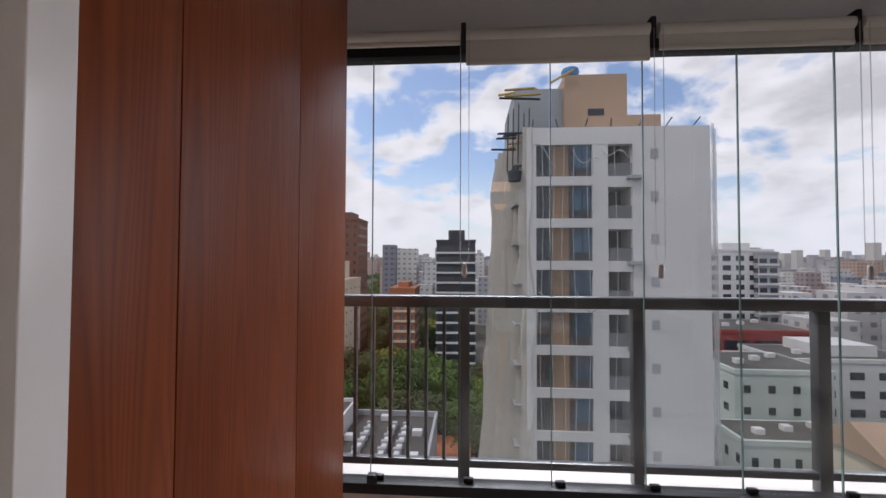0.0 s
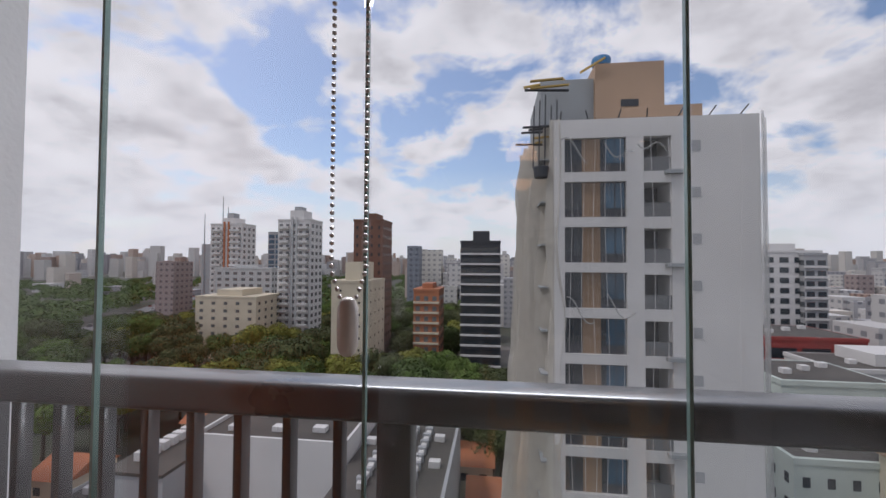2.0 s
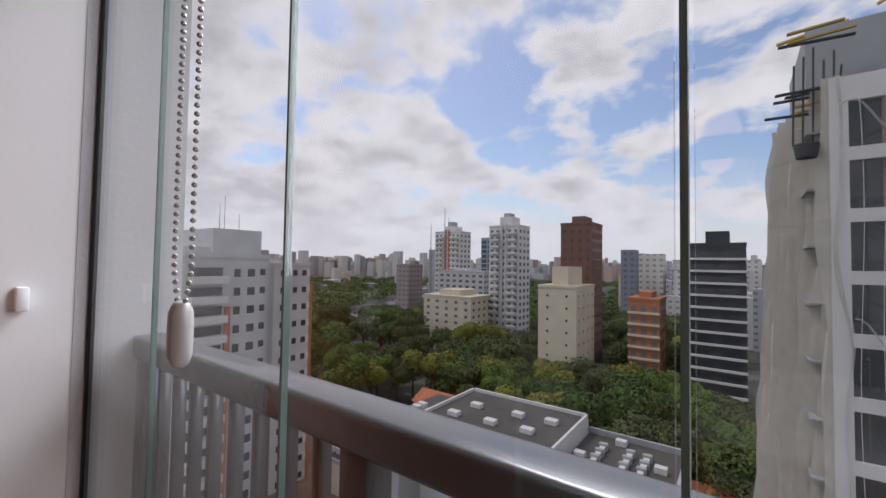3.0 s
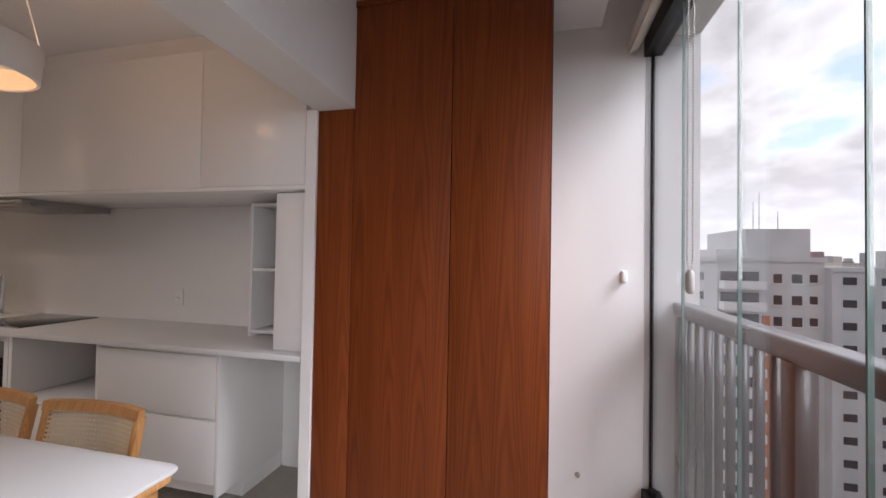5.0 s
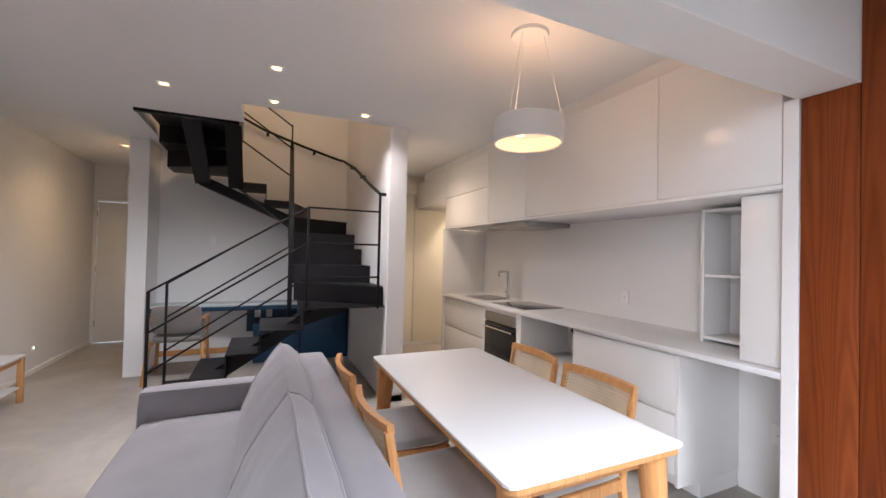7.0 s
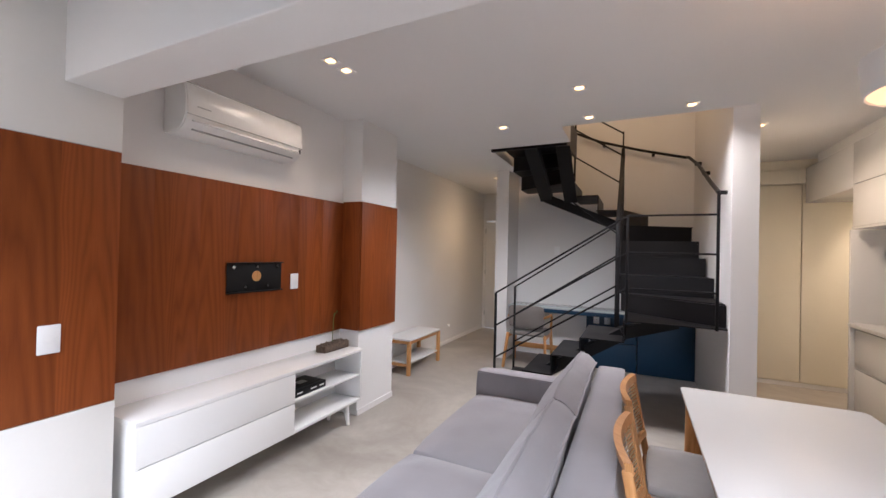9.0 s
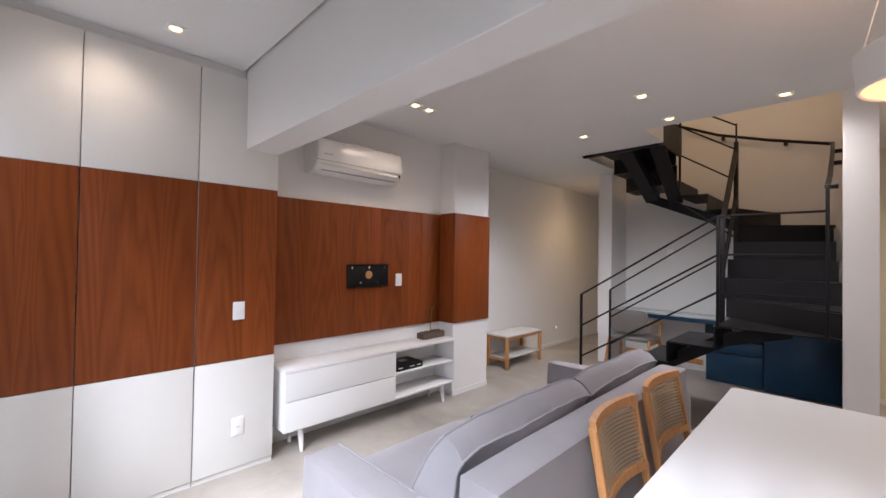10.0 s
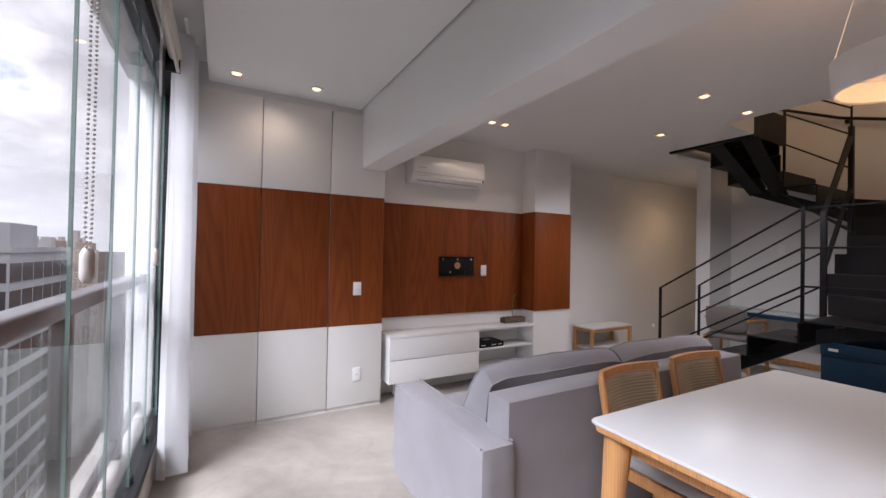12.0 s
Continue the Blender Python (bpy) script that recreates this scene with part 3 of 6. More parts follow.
# ---- wardrobe in the west wall ----
wd = thing("wardrobe", (0, 0.4, 0), "tall reddish-brown walnut veneer wardrobe with flush doors", "wardrobe")
part("body", box(-0.62, -0.024, 0.0, 0.93, 0.02, 2.62), M_WOOD_W, wd)
part("door", box(-0.022, 0.0, 0.003, 0.489, 0.02, 2.63, 0.0015), M_WOOD_W, wd)
part("door", box(-0.022, 0.0, 0.493, 0.932, 0.02, 2.63, 0.0015), M_WOOD_W, wd)
part("side_strip", box(-0.60, 0.0, -0.193, 0.0, 0.02, 2.13, 0.0015), M_WOOD_W, wd)
part("top_trim", box(-0.02, 0.004, 0.0, 0.932, 2.632, 2.662, 0.001), M_WOOD_W, wd, "dark wooden cover strip")
part("edge_strip", box(-0.60, -0.001, 0.933, 0.938, 0.02, 2.64, 0.001), M_WOOD_E, wd, "lighter wooden edge band")

# ---- panelled cupboards in the east wall ----
for a, b, grp in ((-0.213, 0.273, 0), (0.278, 0.818, 1), (0.823, 1.30, 1)):
    kind = "offwhite and mahogany veneer wall panel with switch and outlet" if not grp else "offwhite cupboard door with a mahogany veneer band"
    p = thing("wall_panel", (3.90, (a + b) / 2, 0), kind, "wall panel" if not grp else "cupboard", "banded panels of the balcony wall")
    part("lower_panel", box(3.89, 3.93, a, b, 0.035, 0.735, 0.0015), M_PANEL, p)
    part("wood_band", box(3.892, 3.93, a, b, 0.738, 1.880, 0.0015), M_WOOD_E, p, "mahogany veneer band")
    part("upper_panel", box(3.89, 3.93, a, b, 1.883, 2.60, 0.0015), M_PANEL, p)
    part("plinth", box(3.90, 3.93, a, b, 0.0, 0.03), M_PANEL, p)
    part("reveal", box(3.896, 3.93, a, b, 1.880, 1.883), M_INOX, p)
    if not grp:
        part("edge_profile", box(3.888, 3.93, 0.2735, 0.2775, 0.035, 1.880), M_INOX, p, "thin steel edge profile")

# ---- television wall ----
tvp = thing("wall_cladding", (4.13, -1.1, 0.75), "mahogany veneer band panel on the television wall", "wall panel")
for k in range(7):
    a = -2.055 + 0.2628 * k
    part("veneer_sheet", box(4.115, 4.133, a, a + 0.2624, 0.745, 1.875, 0.0006), M_WOOD_E, tvp)
clad = thing("column_panelling", (3.92, -2.34, 0.75), "mahogany veneer band wrapped round the column", "wall panel")
part("veneer_sheet", box(3.907, 3.923, -2.622, -2.05, 0.748, 1.885, 0.001), M_WOOD_E, clad)
part("veneer_sheet", box(3.924, 4.114, -2.059, -2.044, 0.748, 1.885, 0.001), M_WOOD_E, clad)

br = thing("television_bracket", (4.11, -1.13, 1.14), "black steel television wall bracket without a set", "bracket")
plate = box(4.106, 4.113, -1.355, -0.915, 1.15, 1.355, 0.002)
part("plate", plate, M_BLACK, br)
part("flange", box(4.085, 4.106, -1.355, -0.915, 1.347, 1.355, 0.001), M_BLACK, br)
part("flange", box(4.085, 4.106, -1.355, -0.915, 1.150, 1.158, 0.001), M_BLACK, br)
part("hole", rod((4.1035, -1.14, 1.26), (4.107, -1.14, 1.26), 0.036, seg=24), M_OAK, br, "round hole showing the veneer")
for y, z in ((-0.96, 1.325), (-1.14, 1.325), (-1.31, 1.325), (-1.05, 1.19), (-1.23, 1.19)):
    part("bolt", rod((4.098, y, z), (4.107, y, z), 0.011, seg=8), M_CHROME, br)


def socket(x, y, z, label, n=(-1, 0), rocker=True):
    s = thing("switch_plate" if rocker else "power_outlet", (x, y, z), label, "switch" if rocker else "outlet")
    nx, ny = n
    def b(u0, u1, z0, z1, d0, d1, bev=0.002):
        if nx:
            return box(*sorted((x + nx * d0, x + nx * d1)), y + u0, y + u1, z + z0, z + z1, bev)
        return box(x + u0, x + u1, *sorted((y + ny * d0, y + ny * d1)), z + z0, z + z1, bev)
    part("cover", b(-0.037, 0.037, -0.059, 0.059, 0.0, 0.009, 0.004), M_PLATE, s)
    if rocker:
        part("rocker", b(-0.020, 0.020, -0.012, 0.012, 0.009, 0.013, 0.002), M_PLATE, s)
    else:
        part("insert", b(-0.020, 0.020, -0.013, 0.013, 0.009, 0.011, 0.001), M_PLATE, s)
        for u in (-0.009, 0.0, 0.009):
            part("pin_hole", b(u - 0.002, u + 0.002, -0.002, 0.002, 0.0105, 0.0116, 0), M_BLACK, s)
    return s


socket(3.89, 0.027, 1.06, "white light switch on the mahogany band")
socket(3.89, 0.018, 0.303, "white power outlet on the lower panel", rocker=False)
socket(4.113, -1.485, 1.205, "white switch plate beside the television bracket")
socket(-0.62, -1.667, 1.084, "white double outlet above the worktop", (1, 0), False)
socket(2.762, -5.13, 1.516, "blank white cover plate on the stair wall", (0, 1))
mk = thing("marker_light", (4.45, -5.09, 0.28), "tiny lit white marker light low on the corridor wall", "wall light")
part("housing", box(4.441, 4.45, -5.115, -5.065, 0.255, 0.305, 0.002), M_PLATE, mk)
part("lens", box(4.438, 4.442, -5.10, -5.08, 0.27, 0.29, 0.001), glow("marker_lens", (1.0, 0.93, 0.82), 2.5), mk, "small glowing lens")

ac = thing("air_conditioner", (4.13, -0.94, 2.08), "white split air conditioner high on the television wall", "air conditioner")
q = bmesh.new()
prof = [(4.13, 2.37), (3.985, 2.37), (3.945, 2.345), (3.925, 2.28), (3.925, 2.18), (3.955, 2.115), (4.01, 2.085), (4.13, 2.085)]
lo = [q.verts.new((x, -1.355, z)) for x, z in prof]
hi = [q.verts.new((x, -0.52, z)) for x, z in prof]
q.faces.new(lo); q.faces.new(hi[::-1])
for k in range(len(prof)):
    q.faces.new((lo[k], hi[k], hi[(k + 1) % len(prof)], lo[(k + 1) % len(prof)]))
bmesh.ops.bevel(q, geom=list(q.edges), offset=0.007, segments=2, affect="EDGES")
part("body", q, M_LACQ, ac)
part("flap", bar((3.938, -1.32, 2.147), (3.938, -0.56, 2.147), 0.006, 0.05, 0.002, (0.9, 0, 0.42)), M_LACQ, ac, "closed air flap")
part("slot", box(3.962, 3.975, -1.30, -0.58, 2.100, 2.108), M_INOX, ac, "dark air outlet slot")
part("front_seam", box(3.9225, 3.926, -1.35, -0.525, 2.172, 2.176), M_INOX, ac)
part("mark", box(3.9235, 3.9255, -0.66, -0.58, 2.222, 2.228), M_INOX, ac)
part("display", box(3.9235, 3.9255, -1.335, -1.32, 2.135, 2.165), M_BLACK, ac)

tv = thing("media_cabinet", (3.98, -1.13, 0), "white lacquered low media cabinet on tapered legs", "cabinet")
part("top", box(3.83, 4.13, -2.0, -0.27, 0.595, 0.618, 0.002), M_LACQ, tv)
part("bottom", box(3.835, 4.13, -2.0, -0.27, 0.178, 0.198, 0.002), M_LACQ, tv)
part("side", box(3.83, 4.13, -0.29, -0.27, 0.198, 0.595, 0.002), M_LACQ, tv)
part("side", box(3.83, 4.13, -2.0, -1.98, 0.198, 0.595, 0.002), M_LACQ, tv)
part("divider", box(3.84, 4.13, -1.26, -1.24, 0.198, 0.595, 0.002), M_LACQ, tv)
part("back_board", box(4.11, 4.13, -1.98, -0.29, 0.198, 0.595), M_LACQ, tv)
part("shelf", box(3.85, 4.11, -1.98, -1.26, 0.385, 0.403, 0.002), M_LACQ, tv)
part("drawer", box(3.828, 3.846, -1.25, -0.272, 0.395, 0.592, 0.002), M_LACQ, tv)
part("drawer", box(3.828, 3.846, -1.25, -0.272, 0.182, 0.389, 0.002), M_LACQ, tv)
for y in (-0.42, -1.88):
    for x in (3.90, 4.06):
        part("leg", rod((x + (0.02 if x > 4 else -0.03), y, 0.0), (x, y, 0.178), 0.013, 0.026, 14), M_LACQ, tv)

dec = thing("set_top_box", (3.98, -1.42, 0.403), "black receiver box on the cabinet shelf", "receiver")
part("case", box(3.87, 4.08, -1.60, -1.29, 0.403, 0.455, 0.004), M_BLACK, dec)
part("lid", box(3.89, 4.06, -1.57, -1.32, 0.455, 0.468, 0.003), M_BLACK, dec)
part("sticker", box(3.93, 3.99, -1.47, -1.39, 0.468, 0.469), M_INOX, dec)
for y0, y1 in ((-1.50, -1.44), (-1.575, -1.53), (-1.36, -1.31)):
    part("print", box(3.8685, 3.871, y0, y1, 0.425, 0.434), M_PLATE, dec, "pale unreadable print")

pl = thing("planter", (4.02, -1.83, 0.618), "small brown wooden planter with a thin seedling", "plant")
part("trough", box(3.965, 4.065, -1.985, -1.69, 0.618, 0.675, 0.006), M_SOIL, pl, "rough brown planter trough")
soil = bmesh.new()
rnd = random.Random(5)
for k in range(70):
    bmesh.ops.create_icosphere(soil, subdivisions=1, radius=rnd.uniform(0.006, 0.012), matrix=Matrix.Translation((rnd.uniform(3.975, 4.055), rnd.uniform(-1.975, -1.70), 0.676)))
part("bark", soil, M_SOIL, pl)
stem = [(4.015, -1.83, 0.67), (4.01, -1.822, 0.74), (4.016, -1.835, 0.81), (4.01, -1.83, 0.87), (4.013, -1.845, 0.91), (4.01, -1.862, 0.925)]
part("stem", tube(stem, 0.0035, 6), M_LEAF, pl, "thin green stem")
for dy, dz, a in ((-0.03, -0.02, 0.6), (-0.012, 0.015, -0.3), (0.02, -0.025, 1.2)):
    lf = bmesh.new()
    c = Vector((4.01, -1.862, 0.925))
    vs = [lf.verts.new(c + Vector((0.012 * math.sin(a), dy * f + 0.010 * s, dz * f + 0.010 * s * math.cos(a)))) for f, s in ((0, 0), (0.5, 1), (1.1, 0), (0.5, -1))]
    lf.faces.new(vs)
    bmesh.ops.solidify(lf, geom=list(lf.faces), thickness=0.001)
    part("leaf", lf, M_LEAF, pl)


# ---- kitchen run along the west wall ----
def cabinet(name, label, y0, y1, category="kitchen cabinet", group="kitchen units"):
    return thing(name, (-0.3, (y0 + y1) / 2, 0), label, category, group)


ups = [(-0.262, -0.90), (-0.90, -2.245), (-2.245, -2.91), (-2.91, -3.985)]
for k, (b, a) in enumerate(ups):
    c = thing("wall_unit", (-0.2, (a + b) / 2, 1.76), "glossy white handleless kitchen wall unit", "kitchen cabinet", "kitchen wall units")
    part("body", box(-0.62, -0.025, a + 0.002, b - 0.002, 1.765, 2.51), M_LACQ, c)
    if k == 3:
        part("door", box(-0.022, 0.0, a + 0.002, b - 0.002, 2.145, 2.51, 0.0015), M_LACQ, c)
        part("door", box(-0.022, 0.0, a + 0.002, b - 0.002, 1.765, 2.135, 0.0015), M_LACQ, c)
    else:
        part("door", box(-0.022, 0.0, a + 0.002, b - 0.002, 1.765, 2.51, 0.0015), M_LACQ, c)
hb = thing("hall_bulkhead", (-0.3, -4.5, 2.11), "white lacquered box over the hall passage", "kitchen cabinet")
part("front", box(-0.62, -0.002, -5.10, -3.99, 2.11, 2.51, 0.002), M_LACQ, hb)
solo("pelmet", box(-0.615, 0.004, -3.99, -0.257, 1.742, 1.763, 0.002), M_LACQ, (-0.3, -2.1, 1.742), "thin white underside panel of the wall units", "pelmet")
solo("end_panel", box(-0.62, -0.004, -4.05, -4.02, 0.0, 1.742, 0.002), M_LACQ, (-0.3, -4.03, 0), "tall white lacquered end panel of the kitchen", "panel")
solo("worktop", box(-0.62, 0.012, -4.02, -0.257, 0.875, 0.905, 0.003), M_QUARTZ, (-0.3, -2.1, 0.875), "long white quartz kitchen worktop", "worktop")

dr = cabinet("drawer_unit", "white handleless drawer unit under the worktop", -1.62, -0.79)
part("body", box(-0.60, -0.06, -1.618, -0.792, 0.10, 0.872), M_LACQ, dr)
part("drawer", box(-0.058, -0.036, -1.616, -0.794, 0.515, 0.850, 0.003), M_LACQ, dr)
part("drawer", box(-0.058, -0.036, -1.616, -0.794, 0.165, 0.500, 0.003), M_LACQ, dr)
part("grip_rail", box(-0.062, -0.052, -1.616, -0.794, 0.50, 0.872), M_PANEL, dr)
part("side_panel", box(-0.60, -0.038, -0.792, -0.770, 0.10, 0.872, 0.002), M_LACQ, dr)
part("kick_board", box(-0.60, -0.24, -1.618, -0.775, 0.0, 0.10), M_LACQ, dr)

nu = cabinet("open_niche_unit", "open white unit for an appliance, its cable hanging loose", -2.35, -1.62)
part("side", box(-0.60, -0.04, -1.640, -1.62, 0.10, 0.872, 0.002), M_LACQ, nu)
part("side", box(-0.60, -0.04, -2.355, -2.325, 0.10, 0.872, 0.002), M_LACQ, nu)
part("shelf", box(-0.60, -0.04, -2.325, -1.64, 0.46, 0.48, 0.002), M_LACQ, nu)
part("back", box(-0.615, -0.60, -2.325, -1.64, 0.10, 0.872), M_LACQ, nu)
part("drawer", box(-0.058, -0.036, -2.35, -1.622, 0.165, 0.455, 0.003), M_LACQ, nu)
part("kick_board", box(-0.60, -0.24, -2.35, -1.62, 0.0, 0.10), M_LACQ, nu)
cable = [(-0.59, -2.05, 0.84), (-0.50, -2.07, 0.80), (-0.44, -2.10, 0.745), (-0.42, -2.03, 0.70), (-0.44, -1.93, 0.685), (-0.47, -1.86, 0.69)]
part("cable", tube(cable, 0.009, 8), M_BLACK, nu, "loose black cable")

ov = cabinet("oven_unit", "white unit with a built-in dark steel oven", -2.99, -2.36, "oven")
part("side", box(-0.60, -0.04, -2.40, -2.36, 0.10, 0.872, 0.002), M_LACQ, ov)
part("side", box(-0.60, -0.04, -3.0, -2.985, 0.10, 0.872, 0.002), M_LACQ, ov)
part("rail", box(-0.58, -0.045, -2.985, -2.40, 0.825, 0.872, 0.001), M_LACQ, ov)
oven = part("oven_body", box(-0.58, -0.06, -2.983, -2.402, 0.20, 0.823), M_BLACK, ov)
part("control_panel", box(-0.06, -0.038, -2.98, -2.405, 0.725, 0.82, 0.002), M_INOX, oven, "steel control strip")
part("oven_door", box(-0.06, -0.036, -2.98, -2.405, 0.215, 0.715, 0.003), M_DGLASS, oven, "dark glass oven door")
part("handle", rod((0.0, -2.95, 0.672), (0.0, -2.435, 0.672), 0.009), M_CHROME, oven, "steel bar handle")
for y in (-2.93, -2.455):
    part("handle_stay", rod((-0.038, y, 0.672), (0.0, y, 0.672), 0.006), M_CHROME, oven)
part("kick_board", box(-0.60, -0.24, -2.99, -2.36, 0.0, 0.10), M_LACQ, ov)

sk = cabinet("sink_unit", "white handleless two-drawer sink unit", -4.02, -3.0)
part("body", box(-0.60, -0.06, -4.018, -3.002, 0.10, 0.872), M_LACQ, sk)
part("drawer", box(-0.058, -0.036, -4.016, -3.004, 0.515, 0.850, 0.003), M_LACQ, sk)
part("drawer", box(-0.058, -0.036, -4.016, -3.004, 0.115, 0.500, 0.003), M_LACQ, sk)
part("kick_board", box(-0.60, -0.24, -4.018, -3.0, 0.0, 0.10), M_LACQ, sk)

hob = thing("induction_hob", (-0.33, -2.63, 0.905), "flush black glass induction hob on the worktop", "hob")
part("glass", box(-0.57, -0.09, -2.92, -2.36, 0.905, 0.911, 0.002), M_DGLASS, hob)
part("edge_trim", box(-0.09, -0.085, -2.92, -2.36, 0.905, 0.912), M_INOX, hob)
snk = thing("sink", (-0.33, -3.42, 0.905), "stainless steel undermount sink bowl", "sink")
rim = box(-0.52, -0.14, -3.66, -3.18, 0.9055, 0.9075, 0.001)
part("rim", rim, M_INOX, snk)
# no hollow: a flat black sheet gives the bowl its shade
part("bowl", box(-0.50, -0.16, -3.64, -3.20, 0.9065, 0.9085), M_DGLASS, snk, "flat dark sheet with the bowl's shade in its colour")
fa = thing("kitchen_tap", (-0.42, -3.13, 0.905), "chrome mixer tap with a square swan neck", "tap")
part("base", lathe(((0.0, 0.0), (0.027, 0.0), (0.027, 0.03), (0.021, 0.035), (0.0, 0.035)), (-0.42, -3.13, 0.905)), M_CHROME, fa)
part("column", rod((-0.42, -3.13, 0.93), (-0.42, -3.13, 1.235), 0.02, seg=14), M_CHROME, fa)
part("spout", tube([(-0.42, -3.13, 1.225), (-0.42, -3.2, 1.228), (-0.42, -3.31, 1.222), (-0.42, -3.325, 1.20), (-0.42, -3.327, 1.165)], 0.012, 10), M_CHROME, fa)
part("lever", rod((-0.42, -3.13, 0.99), (-0.35, -3.10, 1.02), 0.007), M_CHROME, fa)

hood = thing("range_hood", (-0.36, -2.62, 1.69), "slim steel cooker hood under the wall units", "hood")
part("body", box(-0.60, -0.10, -2.97, -2.32, 1.700, 1.741, 0.004), M_INOX, hood)
part("filter", box(-0.55, -0.16, -2.92, -2.37, 1.694, 1.699), M_INOX, hood, "grey grease filter")
part("visor", box(-0.10, -0.06, -2.97, -2.32, 1.712, 1.735, 0.003), M_INOX, hood)

sh = thing("shelf_unit", (-0.45, -0.56, 0.905), "open white shelf unit on the worktop with its narrow door", "shelf")
part("side", box(-0.615, -0.34, -0.852, -0.832, 0.905, 1.725, 0.002), M_LACQ, sh)
part("side", box(-0.615, -0.06, -0.285, -0.262, 0.905, 1.74, 0.002), M_LACQ, sh)
part("back", box(-0.618, -0.605, -0.832, -0.285, 0.905, 1.725), M_LACQ, sh)
for z in (0.925, 1.305, 1.705):
    part("shelf", box(-0.605, -0.345, -0.832, -0.285, z, z + 0.018, 0.001), M_LACQ, sh)
part("door", box(-0.085, -0.062, -0.468, -0.29, 0.908, 1.735, 0.002), M_LACQ, sh)
socket(-0.605, -0.62, 1.07, "white double outlet inside the shelf unit", (1, 0), False)
solo("niche_back", box(-0.618, -0.600, -0.77, -0.257, 0.0, 0.872), M_LACQ, (-0.61, -0.5, 0), "white back panel of the empty appliance bay", "panel")
socket(-0.60, -0.55, 0.40, "small white outlet in the empty appliance bay", (1, 0), False)

solo("hinge", box(-0.09, -0.03, -0.345, -0.315, 0.862, 0.8745, 0.003), M_BLACK, (-0.06, -0.33, 0.862), "small black hinge under the worktop end", "hinge")

# ---- pendant lamp over the table ----
LX, LY = 0.86, -1.02
pd = thing("pendant_lamp", (LX, LY, 1.99), "round white drum pendant lamp on thin cords, lit warm", "lamp")
part("shade", lathe(((0.172, 0.005), (0.178, 0.0), (0.184, 0.005), (0.193, 0.125), (0.188, 0.13), (0.183, 0.126), (0.176, 0.02), (0.172, 0.005)), (LX, LY, 2.015), 48), M_LAMPW, pd)
part("inner_plate", lathe(((0.0, 0.085), (0.180, 0.085), (0.180, 0.09), (0.0, 0.09)), (LX, LY, 2.015), 48), M_LAMPW, pd)
for k in range(3):
    a = k * 2.094 + 0.4
    part("bulb", lathe(((0.0, 0.082), (0.022, 0.085), (0.028, 0.092), (0.022, 0.099), (0.0, 0.0995)), (LX + 0.09 * math.cos(a), LY + 0.09 * math.sin(a), 2.0), 16), M_WARM, pd, "glowing warm bulb")
    part("cord", rod((LX + 0.182 * math.cos(a), LY + 0.182 * math.sin(a), 2.14), (LX + 0.075 * math.cos(a), LY + 0.075 * math.sin(a), 2.60), 0.002, seg=6), M_PLATE, pd)
part("canopy", lathe(((0.0, -0.018), (0.096, -0.018), (0.10, -0.012), (0.10, 0.0), (0.0, 0.0)), (LX, LY, 2.62), 40), M_LAMPW, pd)
lamp = new("pendant_light", bpy.data.lights.new("pendant_light", "POINT"))
lamp.data.energy, lamp.data.color, lamp.data.shadow_soft_size = 1.0, (1.0, 0.50, 0.20), 0.08
lamp.location = (LX, LY, 2.045)
lamp_up = new("pendant_uplight", bpy.data.lights.new("pendant_uplight", "POINT"))
lamp_up.data.energy, lamp_up.data.color, lamp_up.data.shadow_soft_size = 2.6, (1.0, 0.58, 0.30), 0.12
lamp_up.location = (LX, LY, 2.22)


def downlight(x, y, z):
    d = thing("downlight", (x, y, z), "small square white recessed ceiling spotlight, lit", "downlight", "recessed ceiling spots")
    s = 0.047
    for x0, x1, y0, y1 in ((-s, s, -s, -0.032), (-s, s, 0.032, s), (-s, -0.032, -0.032, 0.032), (0.032, s, -0.032, 0.032)):
        part("frame", box(x + x0, x + x1, y + y0, y + y1, z - 0.005, z, 0.001), M_PLATE, d)
    part("lamp", lathe(((0.0, -0.004), (0.026, -0.004), (0.030, -0.001), (0.0, -0.001)), (x, y, z), 20), M_SPOT, d, "glowing spot lamp")
    return d


for x, y, z in ((2.108, -2.097, 2.62), (2.86, -2.745, 2.62), (2.108, -2.747, 2.62), (1.368, -2.73, 2.62), (0.78, -3.50, 2.62), (0.93, -3.5, 2.62),
                (3.452, -1.097, 2.62), (3.447, -1.241, 2.62), (3.69, -5.10, 2.62), (3.66, 0.46, 2.665), (3.68, 1.02, 2.665)):
    downlight(x, y, z)
# entry at x -0.95 has no fitting: added unseen lamp that brightens the hall
SPOTS = ((3.69, -5.10, 26, 0.36), (1.368, -2.73, 44, 0.85), (2.86, -2.745, 108, 1.0), (0.62, -3.62, 46, 0.55), (-0.95, -4.62, 75, 0.55), (2.108, -2.70, 60, 0.95), (3.45, -1.17, 22, 0.6), (3.66, 0.75, 6, 0.6))
for x, y, watts, blue in SPOTS:
    sp = new("spot_light", bpy.data.lights.new("spot_light", "SPOT"))
    sp.data.energy, sp.data.color, sp.data.spot_size, sp.data.spot_blend, sp.data.shadow_soft_size = watts, (1.0, (1 + blue) / 2, blue), radians(155), 1.0, 0.14
    sp.matrix_basis = look((x, y, 2.60), (x, y - 0.001, 0))
upl = new("upper_floor_light", bpy.data.lights.new("upper_floor_light", "POINT"))
upl.data.energy, upl.data.color, upl.data.shadow_soft_size = 13, (1.0, 0.66, 0.36), 0.3
upl.location = (2.0, -3.6, 4.4)

